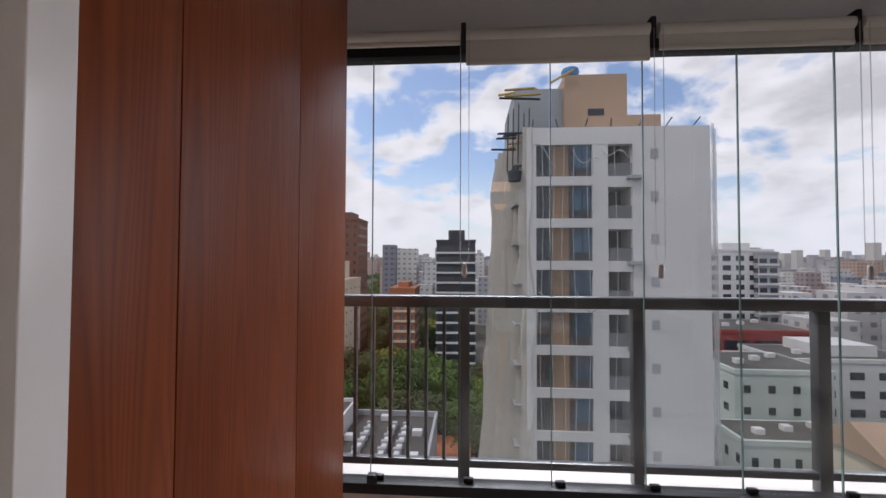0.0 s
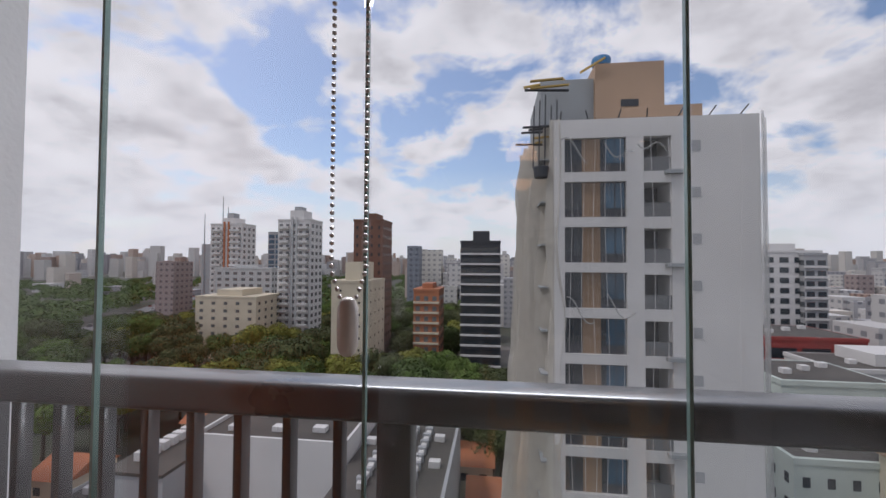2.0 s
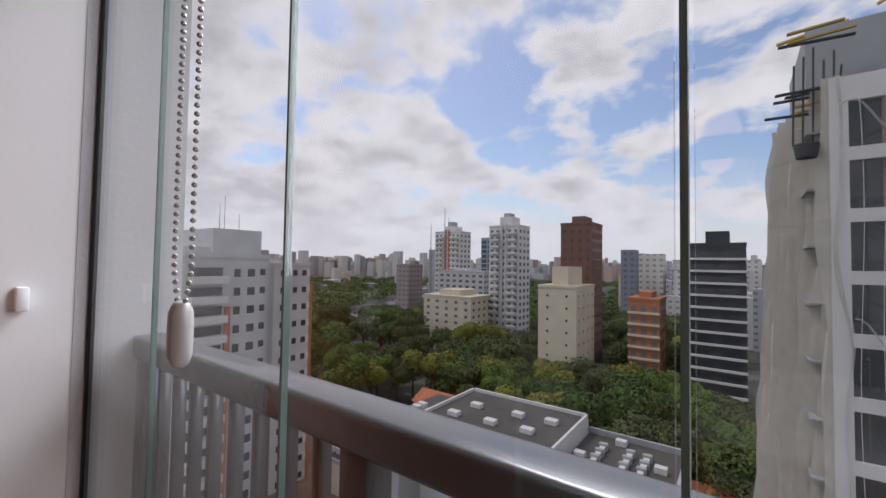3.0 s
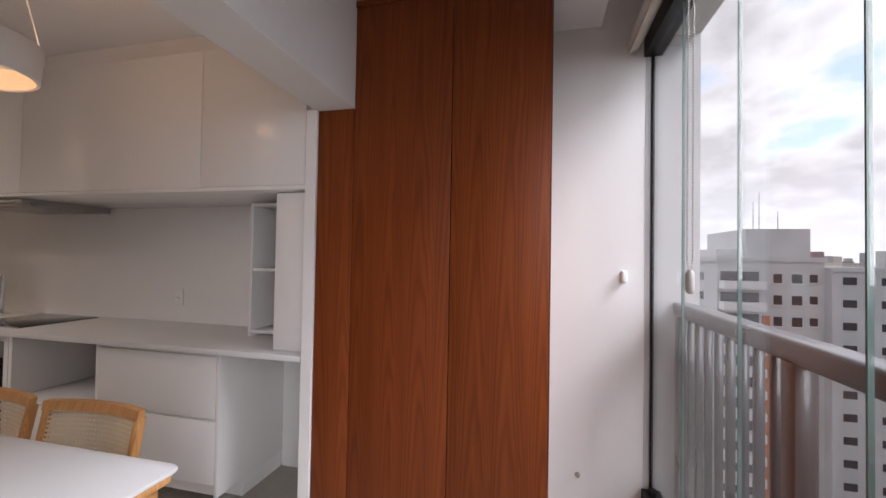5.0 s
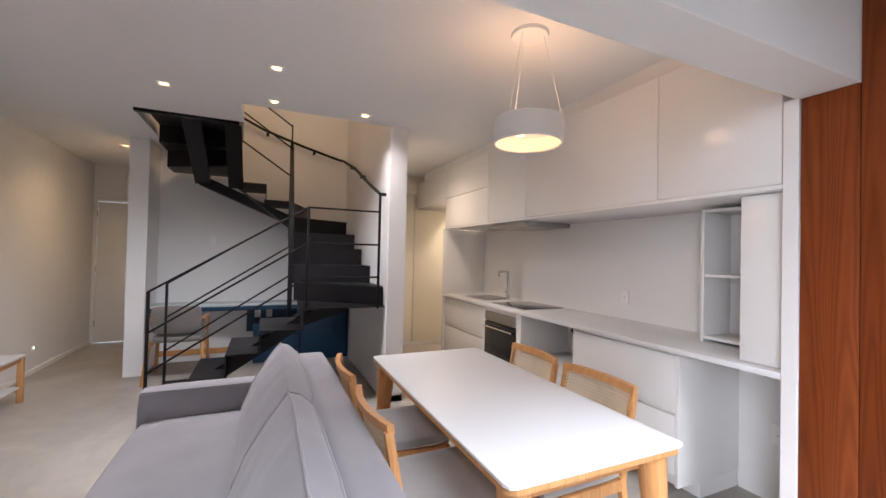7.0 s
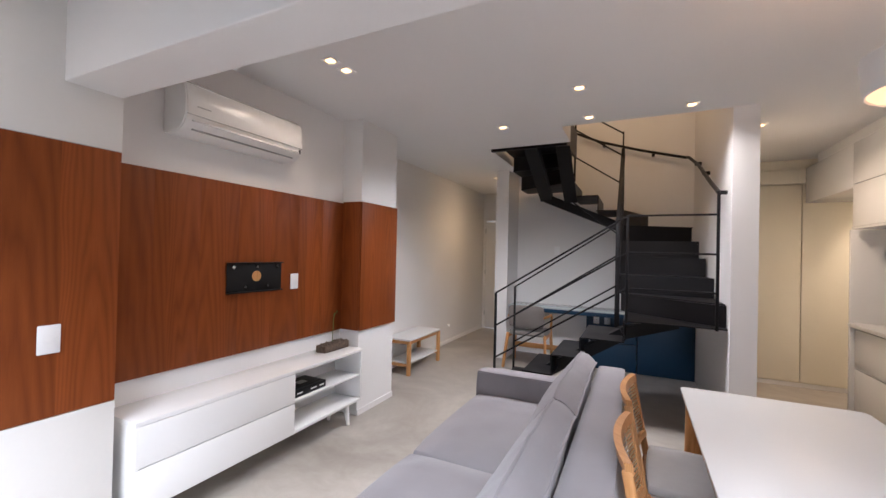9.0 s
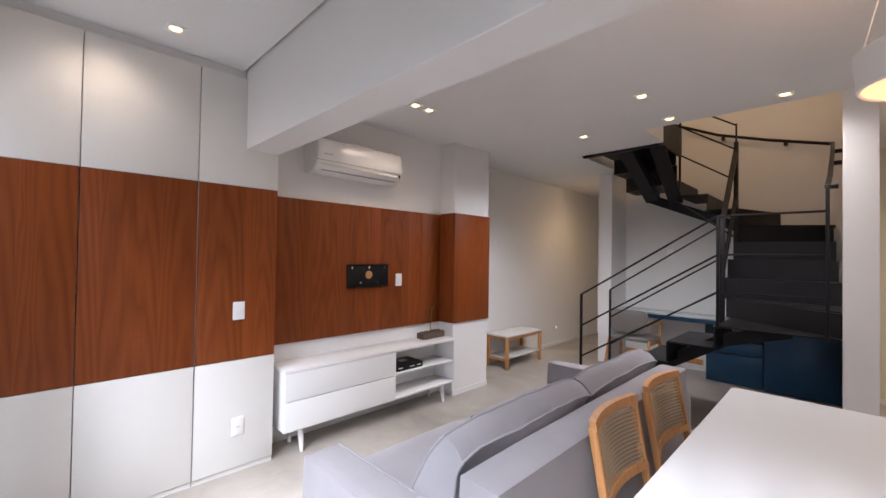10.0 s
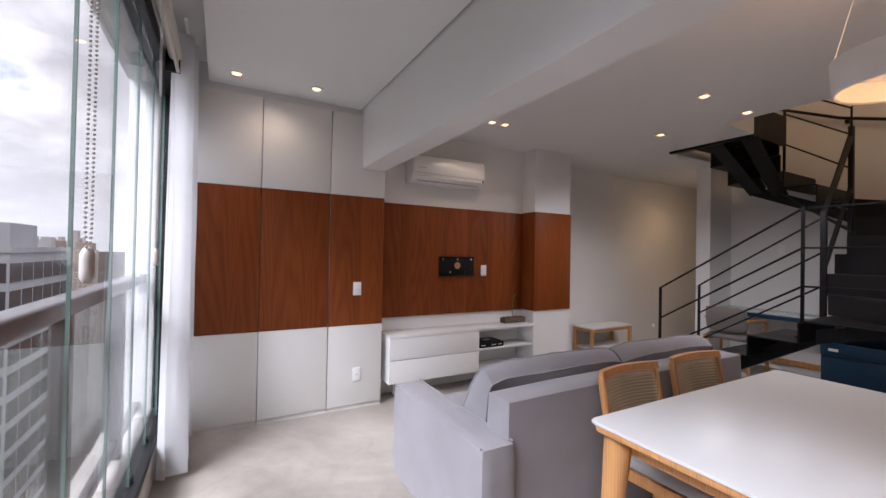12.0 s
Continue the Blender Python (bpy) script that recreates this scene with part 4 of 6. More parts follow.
# ---- dining table and chairs ----
tb = thing("dining_table", (1.13, -0.96, 0), "oak dining table with a white glass top", "table")
part("tabletop", prism([(0.752 + dx, -1.743 + dy) for dx, dy in ((0.03, 0), (0.723, 0), (0.744, 0.008), (0.753, 0.03), (0.753, 1.533), (0.744, 1.555), (0.723, 1.563), (0.03, 1.563), (0.009, 1.555), (0, 1.533), (0, 0.03), (0.009, 0.008))], 0.738, 0.75, 0.002), M_TABLE, tb, "white glass top")
part("underframe", prism([(0.757 + dx, -1.738 + dy) for dx, dy in ((0.03, 0), (0.713, 0), (0.743, 0.03), (0.743, 1.523), (0.713, 1.553), (0.03, 1.553), (0, 1.523), (0, 0.03))], 0.712, 0.737, 0.008), M_OAK, tb, "oak frame under the top")
for sx, sy in ((0, 0), (1, 0), (0, 1), (1, 1)):
    x, y = (0.83, 1.43)[sx], (-1.66, -0.265)[sy]
    ox, oy = (-0.035, 0.035)[sx], (-0.04, 0.04)[sy]
    lg = bmesh.new()
    bmesh.ops.create_cone(lg, cap_ends=True, segments=16, radius1=0.022, radius2=0.045, depth=0.712)
    for v in lg.verts:
        f = (v.co.z + 0.356) / 0.712
        v.co = (x + v.co.x * (1.25 if f > 0.5 else 1) + ox * (1 - f), y + v.co.y * 1.1 + oy * (1 - f), v.co.z + 0.356)
    part("leg", lg, M_OAK, tb)
for y in (-1.64, -0.285):
    part("rail", box(0.84, 1.42, y - 0.014, y + 0.014, 0.64, 0.712, 0.006), M_OAK, tb)
for x in (0.845, 1.415):
    part("rail", box(x - 0.012, x + 0.012, -1.62, -0.30, 0.66, 0.712, 0.005), M_OAK, tb)


def curved_panel(x, hw, z0, z1, sag, t, lean, n=12):
    """An upright board across y, bowed by sag and leaning back by lean."""
    q = bmesh.new()
    cols = []
    for i in range(n + 1):
        u = -1 + 2 * i / n
        bx = x - sag * (1 - u * u)
        cols.append([q.verts.new((bx + lean * (z - 0.45) + d, u * hw, z)) for z, d in ((z0, 0), (z1, 0), (z1, t), (z0, t))])
    for a, b in zip(cols, cols[1:]):
        for k in range(4):
            q.faces.new((a[k], a[(k + 1) % 4], b[(k + 1) % 4], b[k]))
    q.faces.new(cols[0]); q.faces.new(cols[-1][::-1])
    return q


def cane_chair():
    """Faces +x: seat in front of the back; origin on the floor under the seat's middle."""
    c = thing("dining_chair", (0, 0, 0), "oak dining chair with a woven cane back and grey seat", "chair", "chairs round the table")
    lean = -0.20
    part("seat", cushion(-0.21, 0.23, -0.22, 0.22, 0.425, 0.482, 0.022, 0.008), M_SEAT, c, "light grey padded seat")
    for y in (-0.215, 0.215):
        part("seat_rail", box(-0.22, 0.22, y - 0.012, y + 0.012, 0.375, 0.425, 0.004), M_OAK, c)
        part("back_leg", bar((-0.28, y, 0), (-0.21, y, 0.44), 0.03, 0.036, 0.006), M_OAK, c)
        part("back_post", bar((-0.215, y, 0.40), (-0.215 + lean * 0.375, y, 0.80), 0.026, 0.034, 0.008), M_OAK, c)
        part("front_leg", rod((0.225, y, 0), (0.19, y * 0.95, 0.43), 0.014, 0.021, 12), M_OAK, c)
    for x in (-0.215, 0.21):
        part("cross_rail", box(x - 0.012, x + 0.012, -0.205, 0.205, 0.375, 0.425, 0.004), M_OAK, c)
    part("top_rail", curved_panel(-0.225, 0.225, 0.79, 0.825, 0.035, 0.026, lean), M_OAK, c)
    part("lower_rail", curved_panel(-0.225, 0.215, 0.515, 0.545, 0.035, 0.022, lean), M_OAK, c)
    cane = bmesh.new()
    def at(u, z):
        return Vector((-0.214 - 0.035 * (1 - u * u) + lean * (z - 0.45), u * 0.205, z))
    def strip(p, r, w):
        d = (r - p).normalized()
        s = d.cross(Vector((1, 0, 0))).normalized() * w
        cane.faces.new([cane.verts.new(v) for v in (p - s, p + s, r + s, r - s)])
    cols, rows = 26, 16
    us = [-1 + 2 * i / cols for i in range(cols + 1)]
    zs = [0.54 + 0.255 * j / rows for j in range(rows + 1)]
    for u in us:
        strip(at(u, zs[0]), at(u, zs[-1]), 0.0046)
    for z in zs:
        for i in range(0, cols, 2):
            strip(at(us[i], z), at(us[i + 2], z), 0.0046)
    bmesh.ops.solidify(cane, geom=list(cane.faces), thickness=0.0016)
    part("cane_back", cane, M_CANE, c, "open woven cane panel", False)
    return c


ch = cane_chair()
ch.matrix_basis = pose(0.89, -0.745, 0, 0, 0, 2)
copy_thing(ch, pose(0.89, -1.285, 0, 0, 0, -2))
copy_thing(ch, pose(1.462, -0.77, 0, 0, 0, 181))
copy_thing(ch, pose(1.458, -1.345, 0, 0, 0, 178))

# ---- sofa ----
SOFA_FRONT = ((2.255, 0.445), (2.195, 0.60), (2.12, 0.735), (2.042, 0.848))
SOFA_BACK = ((2.02, 0.445), (1.995, 0.60), (1.975, 0.72), (1.950, 0.790))


def cushion_point(y0, y1, u, v, d):
    """Point of a wedge cushion: u along the sofa, v up the face, d from its front panel to its back panel."""
    k = min(int(v * 3), 2)
    f = v * 3 - k
    xf, zf = (p + (q - p) * f for p, q in zip(SOFA_FRONT[k], SOFA_FRONT[k + 1]))
    xb, zb = (p + (q - p) * f for p, q in zip(SOFA_BACK[k], SOFA_BACK[k + 1]))
    x, z = xf + (xb - xf) * d, zf + (zb - zf) * d
    y = y0 + (y1 - y0) * u
    puff = 16 * u * (1 - u) * v * (1 - v)
    x += 0.022 * puff * (1 - 2 * d)
    side = 0.012 * math.sin(math.pi * d) * math.sin(math.pi * v) * (1 if u > 0.5 else -1) * abs(2 * u - 1) ** 6
    top = 0.016 * math.sin(math.pi * d) * v ** 6
    corner = 0.022 * abs(2 * u - 1) ** 5 * v ** 4
    w = noise.noise(Vector((y * 4, z * 5, d * 2))) * 0.007 + noise.noise(Vector((y * 13, z * 9, d * 4))) * 0.003
    return Vector((x + w, y + side, z + top - corner + w))


def back_cushion(y0, y1, n=26, m=12, e=4):
    q = bmesh.new()
    key = {}
    def vert(u, v, d):
        k = (round(u, 4), round(v, 4), round(d, 4))
        if k not in key:
            key[k] = q.verts.new(cushion_point(y0, y1, u, v, d))
        return key[k]
    for i in range(n):
        for d in (0, 1):
            for j in range(m):
                q.faces.new([vert((i + a) / n, (j + b) / m, d) for a, b in ((0, 0), (1, 0), (1, 1), (0, 1))])
        for v in (0, 1):
            for j in range(e):
                q.faces.new([vert((i + a) / n, v, (j + b) / e) for a, b in ((0, 0), (1, 0), (1, 1), (0, 1))])
    for u in (0, 1):
        for i in range(m):
            for j in range(e):
                q.faces.new([vert(u, (i + a) / m, (j + b) / e) for a, b in ((0, 0), (1, 0), (1, 1), (0, 1))])
    return q


def cushion_seams(y0, y1):
    """Piped seams round the front panel and along the back edge of the gusset."""
    for d in (0, 1):
        up = [(0, k / 12) for k in range(1, 13)]
        across = [(k / 20, 1) for k in range(1, 20)]
        yield [cushion_point(y0, y1, u, v, d) for u, v in up + across + [(1, v) for _, v in up[::-1]]]


so = thing("sofa", (2.25, -0.93, 0), "grey fabric two-seat sofa with loose back cushions", "sofa")
part("base", cushion(1.80, 2.66, -1.96, 0.02, 0.06, 0.30, 0.03, 0.003), M_SOFA, so)
part("backrest", cushion(1.772, 1.948, -1.975, 0.0, 0.06, 0.757, 0.030, 0.006), M_SOFA, so, "grey upholstered back")
part("arm", cushion(1.745, 2.70, -0.03, 0.155, 0.05, 0.592, 0.03, 0.004), M_SOFA, so, "block armrest with a piped seam")
part("arm", cushion(1.79, 2.78, -2.13, -1.955, 0.05, 0.592, 0.03, 0.004), M_SOFA, so, "block armrest with a piped seam")
for a, b in ((-0.975, -0.035), (-1.95, -0.98)):
    part("seat_cushion", cushion(1.98, 2.76, a, b, 0.285, 0.455, 0.045, 0.02), M_SOFA, so)
    bo = part("back_cushion", back_cushion(a + 0.006, b - 0.006), M_SOFA, so, "plump loose grey cushion")
    for edge in cushion_seams(a + 0.006, b - 0.006):
        part("piping", tube(edge, 0.0055, 6), M_SOFA, bo)
for x0, x1, y0, y1, z in ((1.765, 2.68, 0.145, 0.145, 0.587), (1.765, 2.68, -0.020, -0.020, 0.589), (1.81, 2.76, -1.965, -1.965, 0.589)):
    part("piping", tube([(x0, y0, z), (x0 + 0.4, y0, z + 0.002), (x1, y1, z)], 0.005, 6), M_SOFA, so)
for x, y in ((1.84, 0.08), (2.64, 0.08), (1.86, -2.06), (2.7, -2.06)):
    part("foot", rod((x, y, 0), (x, y, 0.06), 0.02, 0.025, 12), M_BLACK, so)

# ---- side table by the corridor wall ----
st = thing("side_table", (4.26, -3.65, 0), "low oak side table with white top and shelf", "table")
part("top", box(4.085, 4.43, -4.06, -3.24, 0.405, 0.427, 0.004), M_QUARTZ, st, "white top")
part("lower_shelf", box(4.11, 4.41, -4.03, -3.27, 0.13, 0.147, 0.003), M_QUARTZ, st, "white lower shelf")
for x in (4.11, 4.405):
    for y in (-4.035, -3.265):
        part("leg", box(x - 0.02, x + 0.02, y - 0.02, y + 0.02, 0.0, 0.405, 0.003), M_OAK, st)
    part("apron", box(x - 0.012, x + 0.012, -4.015, -3.285, 0.365, 0.404, 0.002), M_OAK, st)
for y in (-4.035, -3.265):
    part("apron", box(4.13, 4.385, y - 0.012, y + 0.012, 0.365, 0.404, 0.002), M_OAK, st)
    part("stretcher", box(4.13, 4.385, y - 0.012, y + 0.012, 0.10, 0.13, 0.002), M_OAK, st)

# ---- steel stair ----
stair = thing("steel_stair", (2.2, -3.5, 0), "black folded-steel winding staircase with thin rails", "staircase")
T = 0.010


def fold(poly, z, rise_edge, rise):
    """A folded tread: plate over the plan polygon and its riser under the leading edge."""
    part("tread", prism(poly, z - T, z), M_STEEL, stair, smooth=False)
    (xa, ya), (xb, yb) = rise_edge
    part("riser", bar((xa, ya, z - T - (rise - T) / 2), (xb, yb, z - T - (rise - T) / 2), T, rise - T), M_STEEL, stair, smooth=False)


YF, YB = -2.93, -3.66
R = 0.182
for k, (x1, x0) in enumerate(((2.95, 2.66), (2.68, 2.405), (2.42, 2.155), (2.17, 1.81))):
    fold([(x0, YB), (x1, YB), (x1, YF), (x0, YF)], R * (k + 1), ((x1, YB), (x1, YF)), R if k else R)
XW, XN = 1.085, 1.90
Z0 = 0.905
fold([(1.82, YF - 0.02), (1.82, YB), (1.80, YB), (XW, -3.05), (XW, YF - 0.02)], Z0, ((1.82, YB), (1.82, YF)), R)
fold([(1.84, YB + 0.02), (XN, YB), (XN, -3.72), (XW, -3.60), (XW, -3.05)], Z0 + R, ((1.86, YB + 0.01), (XW, -3.03)), R)
fold([(XN, -3.68), (XN, -3.95), (XW + 0.01, -3.95), (XW, -3.57)], Z0 + 2 * R, ((XN, -3.68), (XW, -3.57)), R)
fold([(XN, -3.92), (XN, -4.23), (XW + 0.03, -4.28), (XW + 0.02, -3.93)], Z0 + 3 * R, ((XN, -3.92), (XW + 0.02, -3.93)), R)
fold([(XN, -4.21), (XN, -4.27), (1.2, -4.72), (XW + 0.04, -4.26)], Z0 + 4 * R, ((XN, -4.21), (XW + 0.04, -4.26)), R)
fold([(XN, -4.25), (XN, -4.30), (1.62, -5.10), (XW + 0.05, -5.10), (XW + 0.05, -4.70)], Z0 + 5 * R, ((XN, -4.25), (1.15, -4.70)), R)
fold([(XN - 0.02, -4.27), (2.17, -4.27), (2.17, -5.10), (1.60, -5.10)], Z0 + 6 * R, ((XN - 0.02, -4.27), (1.60, -5.10)), R)
fold([(2.15, -4.27), (2.45, -4.27), (2.45, -5.10), (2.15, -5.10)], Z0 + 7 * R, ((2.15, -4.27), (2.15, -5.10)), R)
fold([(2.43, -4.27), (2.47, -4.27), (3.20, -4.72), (3.20, -5.10), (2.43, -5.10)], Z0 + 8 * R, ((2.43, -4.27), (2.43, -5.10)), R)
fold([(2.45, -4.25), (2.47, -4.20), (3.20, -4.30), (3.20, -4.74)], Z0 + 9 * R, ((2.45, -4.25), (3.20, -4.74)), R)
fold([(2.45, -4.22), (2.45, -3.88), (3.20, -3.88), (3.20, -4.32)], Z0 + 10 * R, ((2.45, -4.22), (3.20, -4.32)), R)
fold([(2.45, -3.90), (2.45, -3.52), (3.20, -3.52), (3.20, -3.90)], Z0 + 11 * R, ((2.45, -3.90), (3.20, -3.90)), R)
part("upper_fascia", box(2.40, 3.22, -3.52, -3.47, 2.60, 2.92), M_STEEL, stair)
part("upper_side", box(2.40, 2.42, -4.25, -3.47, 2.62, 2.94), M_STEEL, stair)
part("stringer", bar((2.93, -3.30, 0.04), (1.83, -3.30, 0.74), 0.11, 0.16, up=(0, 1, 0)), M_STEEL, stair, "sloping steel box stringer")
part("stringer", bar((1.85, -3.30, 0.74), (1.40, -3.45, 0.86), 0.11, 0.12, up=(0, 1, 0)), M_STEEL, stair)
part("stringer", bar((1.50, -3.50, 0.93), (1.50, -4.62, 1.64), 0.11, 0.14, up=(1, 0, 0)), M_STEEL, stair)
part("stringer", bar((1.55, -4.66, 1.66), (2.85, -4.68, 2.22), 0.11, 0.15, up=(0, 1, 0)), M_STEEL, stair)
part("stringer", bar((2.83, -4.66, 2.22), (2.83, -3.50, 2.80), 0.11, 0.15, up=(1, 0, 0)), M_STEEL, stair)
part("edge_stringer", bar((1.86, -4.27, 1.66), (2.46, -4.27, 2.12), 0.012, 0.13, up=(0, 1, 0)), M_STEEL, stair)
part("edge_stringer", bar((2.46, -4.27, 2.10), (2.46, -3.60, 2.62), 0.012, 0.15, up=(1, 0, 0)), M_STEEL, stair)


def flat(a, b, name="rail", w=0.016, h=0.016):
    part(name, bar(a, b, w, h, 0.003), M_STEEL, stair)


P = lambda x, y, z0, z1, w=0.022: flat((x, y, z0), (x, y, z1), "post", w, w)
P(2.945, -2.905, 0.0, 1.078); P(1.80, -2.945, Z0 - 0.02, 1.80); P(1.155, -2.955, Z0 - 0.02, 1.975); P(2.965, -3.655, 0.0, 1.084)
flat((1.90, -3.665, 0.72), (1.90, -3.665, 1.83), "post", 0.045, 0.03)
part("post", bar((1.885, -4.25, 1.55), (1.885, -4.25, 2.70), 0.035, 0.06, 0.003), M_STEEL, stair, "heavy tapered centre post")
flat((1.885, -4.25, 2.70), (1.885, -4.25, 2.90), "post")
flat((1.90, -3.665, 1.80), (1.885, -4.25, 2.62), "guard", 0.045, 0.025)
flat((1.90, -3.665, 1.30), (1.885, -4.25, 2.12), "guard", 0.035, 0.02)
for dz in (0.0, -0.314, -0.62):
    flat((2.945, -2.905, 1.075 + dz), (1.80, -2.945, 1.80 + dz))
    flat((1.80, -2.945, 1.80 + dz), (1.155, -2.955, 1.80 + dz))
    flat((2.965, -3.655, 1.083 + dz), (1.90, -3.665, 1.78 + dz))
for z in (2.88, 2.62, 2.29):
    flat((1.885, -4.25, z), (2.42, -4.26, z + 0.36))
P(2.42, -4.26, 2.35, 3.35)
flat((2.42, -4.26, 3.24), (2.42, -3.5, 3.6))
part("wall_handrail", tube([(1.10, -2.955, 1.97), (1.155, -2.955, 1.972), (1.15, -3.4, 2.13), (1.15, -4.2, 2.45), (1.16, -5.0, 2.71), (1.19, -5.05, 2.72), (1.7, -5.06, 2.86), (2.2, -5.06, 3.02), (3.0, -5.06, 3.4)], 0.017, 8), M_STEEL, stair, "round black wall handrail")
for x, y, z in ((1.15, -3.9, 2.33), (1.15, -4.5, 2.55), (1.55, -5.06, 2.82), (2.15, -5.06, 3.0)):
    wx, wy = (1.085, y) if x < 1.2 else (x, -5.125)
    part("bracket", bar((x, y, z - 0.03), (wx, wy, z - 0.03), 0.035, 0.035, 0.003), M_STEEL, stair)

# ---- desk niche under the stair ----
dk = thing("desk", (2.3, -4.9, 0), "petrol blue built-in desk with a pale glass top", "desk")
part("top", box(1.09, 3.335, -5.12, -4.70, 0.725, 0.742, 0.002), M_DESKGL, dk, "pale glass desk top")
part("apron", box(1.09, 3.335, -4.72, -4.70, 0.672, 0.722, 0.002), M_BLUE, dk)
part("cupboard", box(1.09, 1.70, -5.12, -4.72, 0.005, 0.72, 0.003), M_BLUE, dk)
part("cupboard_door", box(1.10, 1.69, -4.72, -4.70, 0.01, 0.665, 0.002), M_BLUE, dk)
part("drawer", box(1.71, 2.25, -4.73, -4.705, 0.36, 0.50, 0.002), M_BLUE, dk)
part("back_panel", box(1.70, 2.34, -5.128, -5.10, 0.34, 0.72, 0.002), M_BLUE, dk)
part("low_body", box(1.71, 2.25, -5.10, -4.73, 0.01, 0.35, 0.002), M_BLUE, dk)
part("label_plate", box(2.10, 2.18, -4.704, -4.70, 0.41, 0.44), M_PLATE, dk)
for x in (2.07, 2.21):
    socket(x, -5.10, 0.582, "white outlet on the blue desk panel", (0, 1), False)
solo("floor_moulding", box(2.36, 3.33, -5.128, -5.105, 0.08, 0.15, 0.003), M_OAK, (2.8, -5.12, 0.08), "brown wooden board along the niche wall", "board")


def desk_chair():
    c = thing("armchair", (2.98, -4.45, 0), "wooden desk chair with bent arms and grey upholstery", "chair")
    def w(x, y, z):
        return (2.98 + x, -4.45 + y, z)
    part("seat", cushion(2.74, 3.20, -4.68, -4.24, 0.41, 0.48, 0.03, 0.012), M_CHAIRCLOTH, c, "grey padded seat")
    bk = cushion(-0.22, 0.22, -0.025, 0.025, 0.52, 0.80, 0.024, 0.01)
    for v in bk.verts:
        v.co = Vector(w(v.co.x, 0.21 + v.co.y + 0.12 * (v.co.z - 0.5) - 0.9 * v.co.x ** 2, v.co.z))
    part("backrest", bk, M_CHAIRCLOTH, c, "curved grey padded back")
    for s in (-1, 1):
        part("leg", bar(w(s * 0.26, -0.24, 0), w(s * 0.235, -0.2, 0.44), 0.03, 0.035, 0.006), M_OAK, c)
        part("leg", bar(w(s * 0.27, 0.27, 0), w(s * 0.235, 0.18, 0.44), 0.03, 0.035, 0.006), M_OAK, c)
        part("arm", tube([w(s * 0.235, -0.2, 0.42), w(s * 0.25, -0.21, 0.62), w(s * 0.25, -0.16, 0.655), w(s * 0.25, 0.05, 0.66), w(s * 0.22, 0.2, 0.66)], 0.016, 8), M_OAK, c, "bent wooden arm")
        part("rail", bar(w(s * 0.235, -0.2, 0.395), w(s * 0.235, 0.18, 0.395), 0.022, 0.04, 0.004), M_OAK, c)
    part("rail", bar(w(-0.235, -0.2, 0.395), w(0.235, -0.2, 0.395), 0.022, 0.04, 0.004), M_OAK, c)


desk_chair()
wh = thing("cord_holder", (-0.475, 1.32, 1.295), "small white plastic cord holder on the wall", "cord holder")
part("holder", box(-0.475, -0.445, 1.308, 1.332, 1.295, 1.355, 0.005), M_PLATE, wh)
ds = thing("door_stop", (-0.475, 1.10, 0.27), "small round grey rubber stop on the white wall", "door stop")
part("pad", rod((-0.475, 1.10, 0.27), (-0.455, 1.10, 0.27), 0.013, 0.010, 14), M_BEAD, ds)

# ---- the city outside ----
G = -38.0


def facade_paint(name, colour, vary=0.1, rough=0.8):
    return paint(name, colour, rough, vary, 0.25, 3.0, 0.2)


F_WHITE = facade_paint("white_render", (0.62, 0.61, 0.60), 0.05)
F_GREY = facade_paint("grey_render", (0.36, 0.37, 0.38))
F_BEIGE = facade_paint("beige_render", (0.60, 0.54, 0.42))
F_TAN = facade_paint("tan_render", (0.42, 0.29, 0.20))
F_BROWN = facade_paint("brown_brick", (0.17, 0.085, 0.06))
F_ORANGE = facade_paint("orange_brick", (0.42, 0.16, 0.08))
F_RED = facade_paint("red_panel", (0.30, 0.045, 0.04))
F_DARK = facade_paint("dark_cladding", (0.045, 0.05, 0.06))
F_CEM = facade_paint("raw_cement", (0.30, 0.32, 0.33), 0.15)
F_GREY2 = facade_paint("pale_grey_render", (0.50, 0.51, 0.51))
F_TAN2 = facade_paint("tan_board", (0.27, 0.18, 0.115))
# darkened copy of raw_cement: shade of the tower's balcony recesses put into colour
F_CEM_SHADE = facade_paint("shaded_cement", (0.16, 0.165, 0.17), 0.2)
F_ROOF = facade_paint("felt_roof", (0.085, 0.078, 0.07), 0.3)
F_TILE = facade_paint("clay_tiles", (0.42, 0.15, 0.07), 0.25)
F_BLUE = facade_paint("blue_tank", (0.05, 0.20, 0.42), 0.1, 0.5)
F_GREEN = facade_paint("pale_green_render", (0.50, 0.56, 0.52))
F_EARTH = facade_paint("red_earth", (0.23, 0.155, 0.115), 0.35)
F_YEL = facade_paint("yellow_timber", (0.50, 0.34, 0.10), 0.2)
M_WINF = paint("far_window_glass", (0.035, 0.045, 0.055), 0.12, 0.3, 0.4, 2, 0.0)
M_WINB = paint("blue_window_film", (0.045, 0.105, 0.165), 0.15, 0.3, 0.6, 2, 0.0)
M_WINL = paint("pale_window_glass", (0.15, 0.155, 0.16), 0.2, 0.35, 0.4, 2, 0.0)
M_NET = sheer("construction_net", (0.74, 0.71, 0.65), 0.30)
M_NETD = sheer("thin_net", (0.72, 0.72, 0.70), 0.62)
M_FOL = [paint("foliage", c, 0.75, 0.45, 0.5, 6, 0.3, spec=0.12) for c in ((0.083, 0.128, 0.040), (0.112, 0.170, 0.045), (0.090, 0.108, 0.048), (0.21, 0.22, 0.050))]
M_BARK = paint("bark", (0.09, 0.07, 0.055), 0.9, 0.3, 3, 30, 0.5)


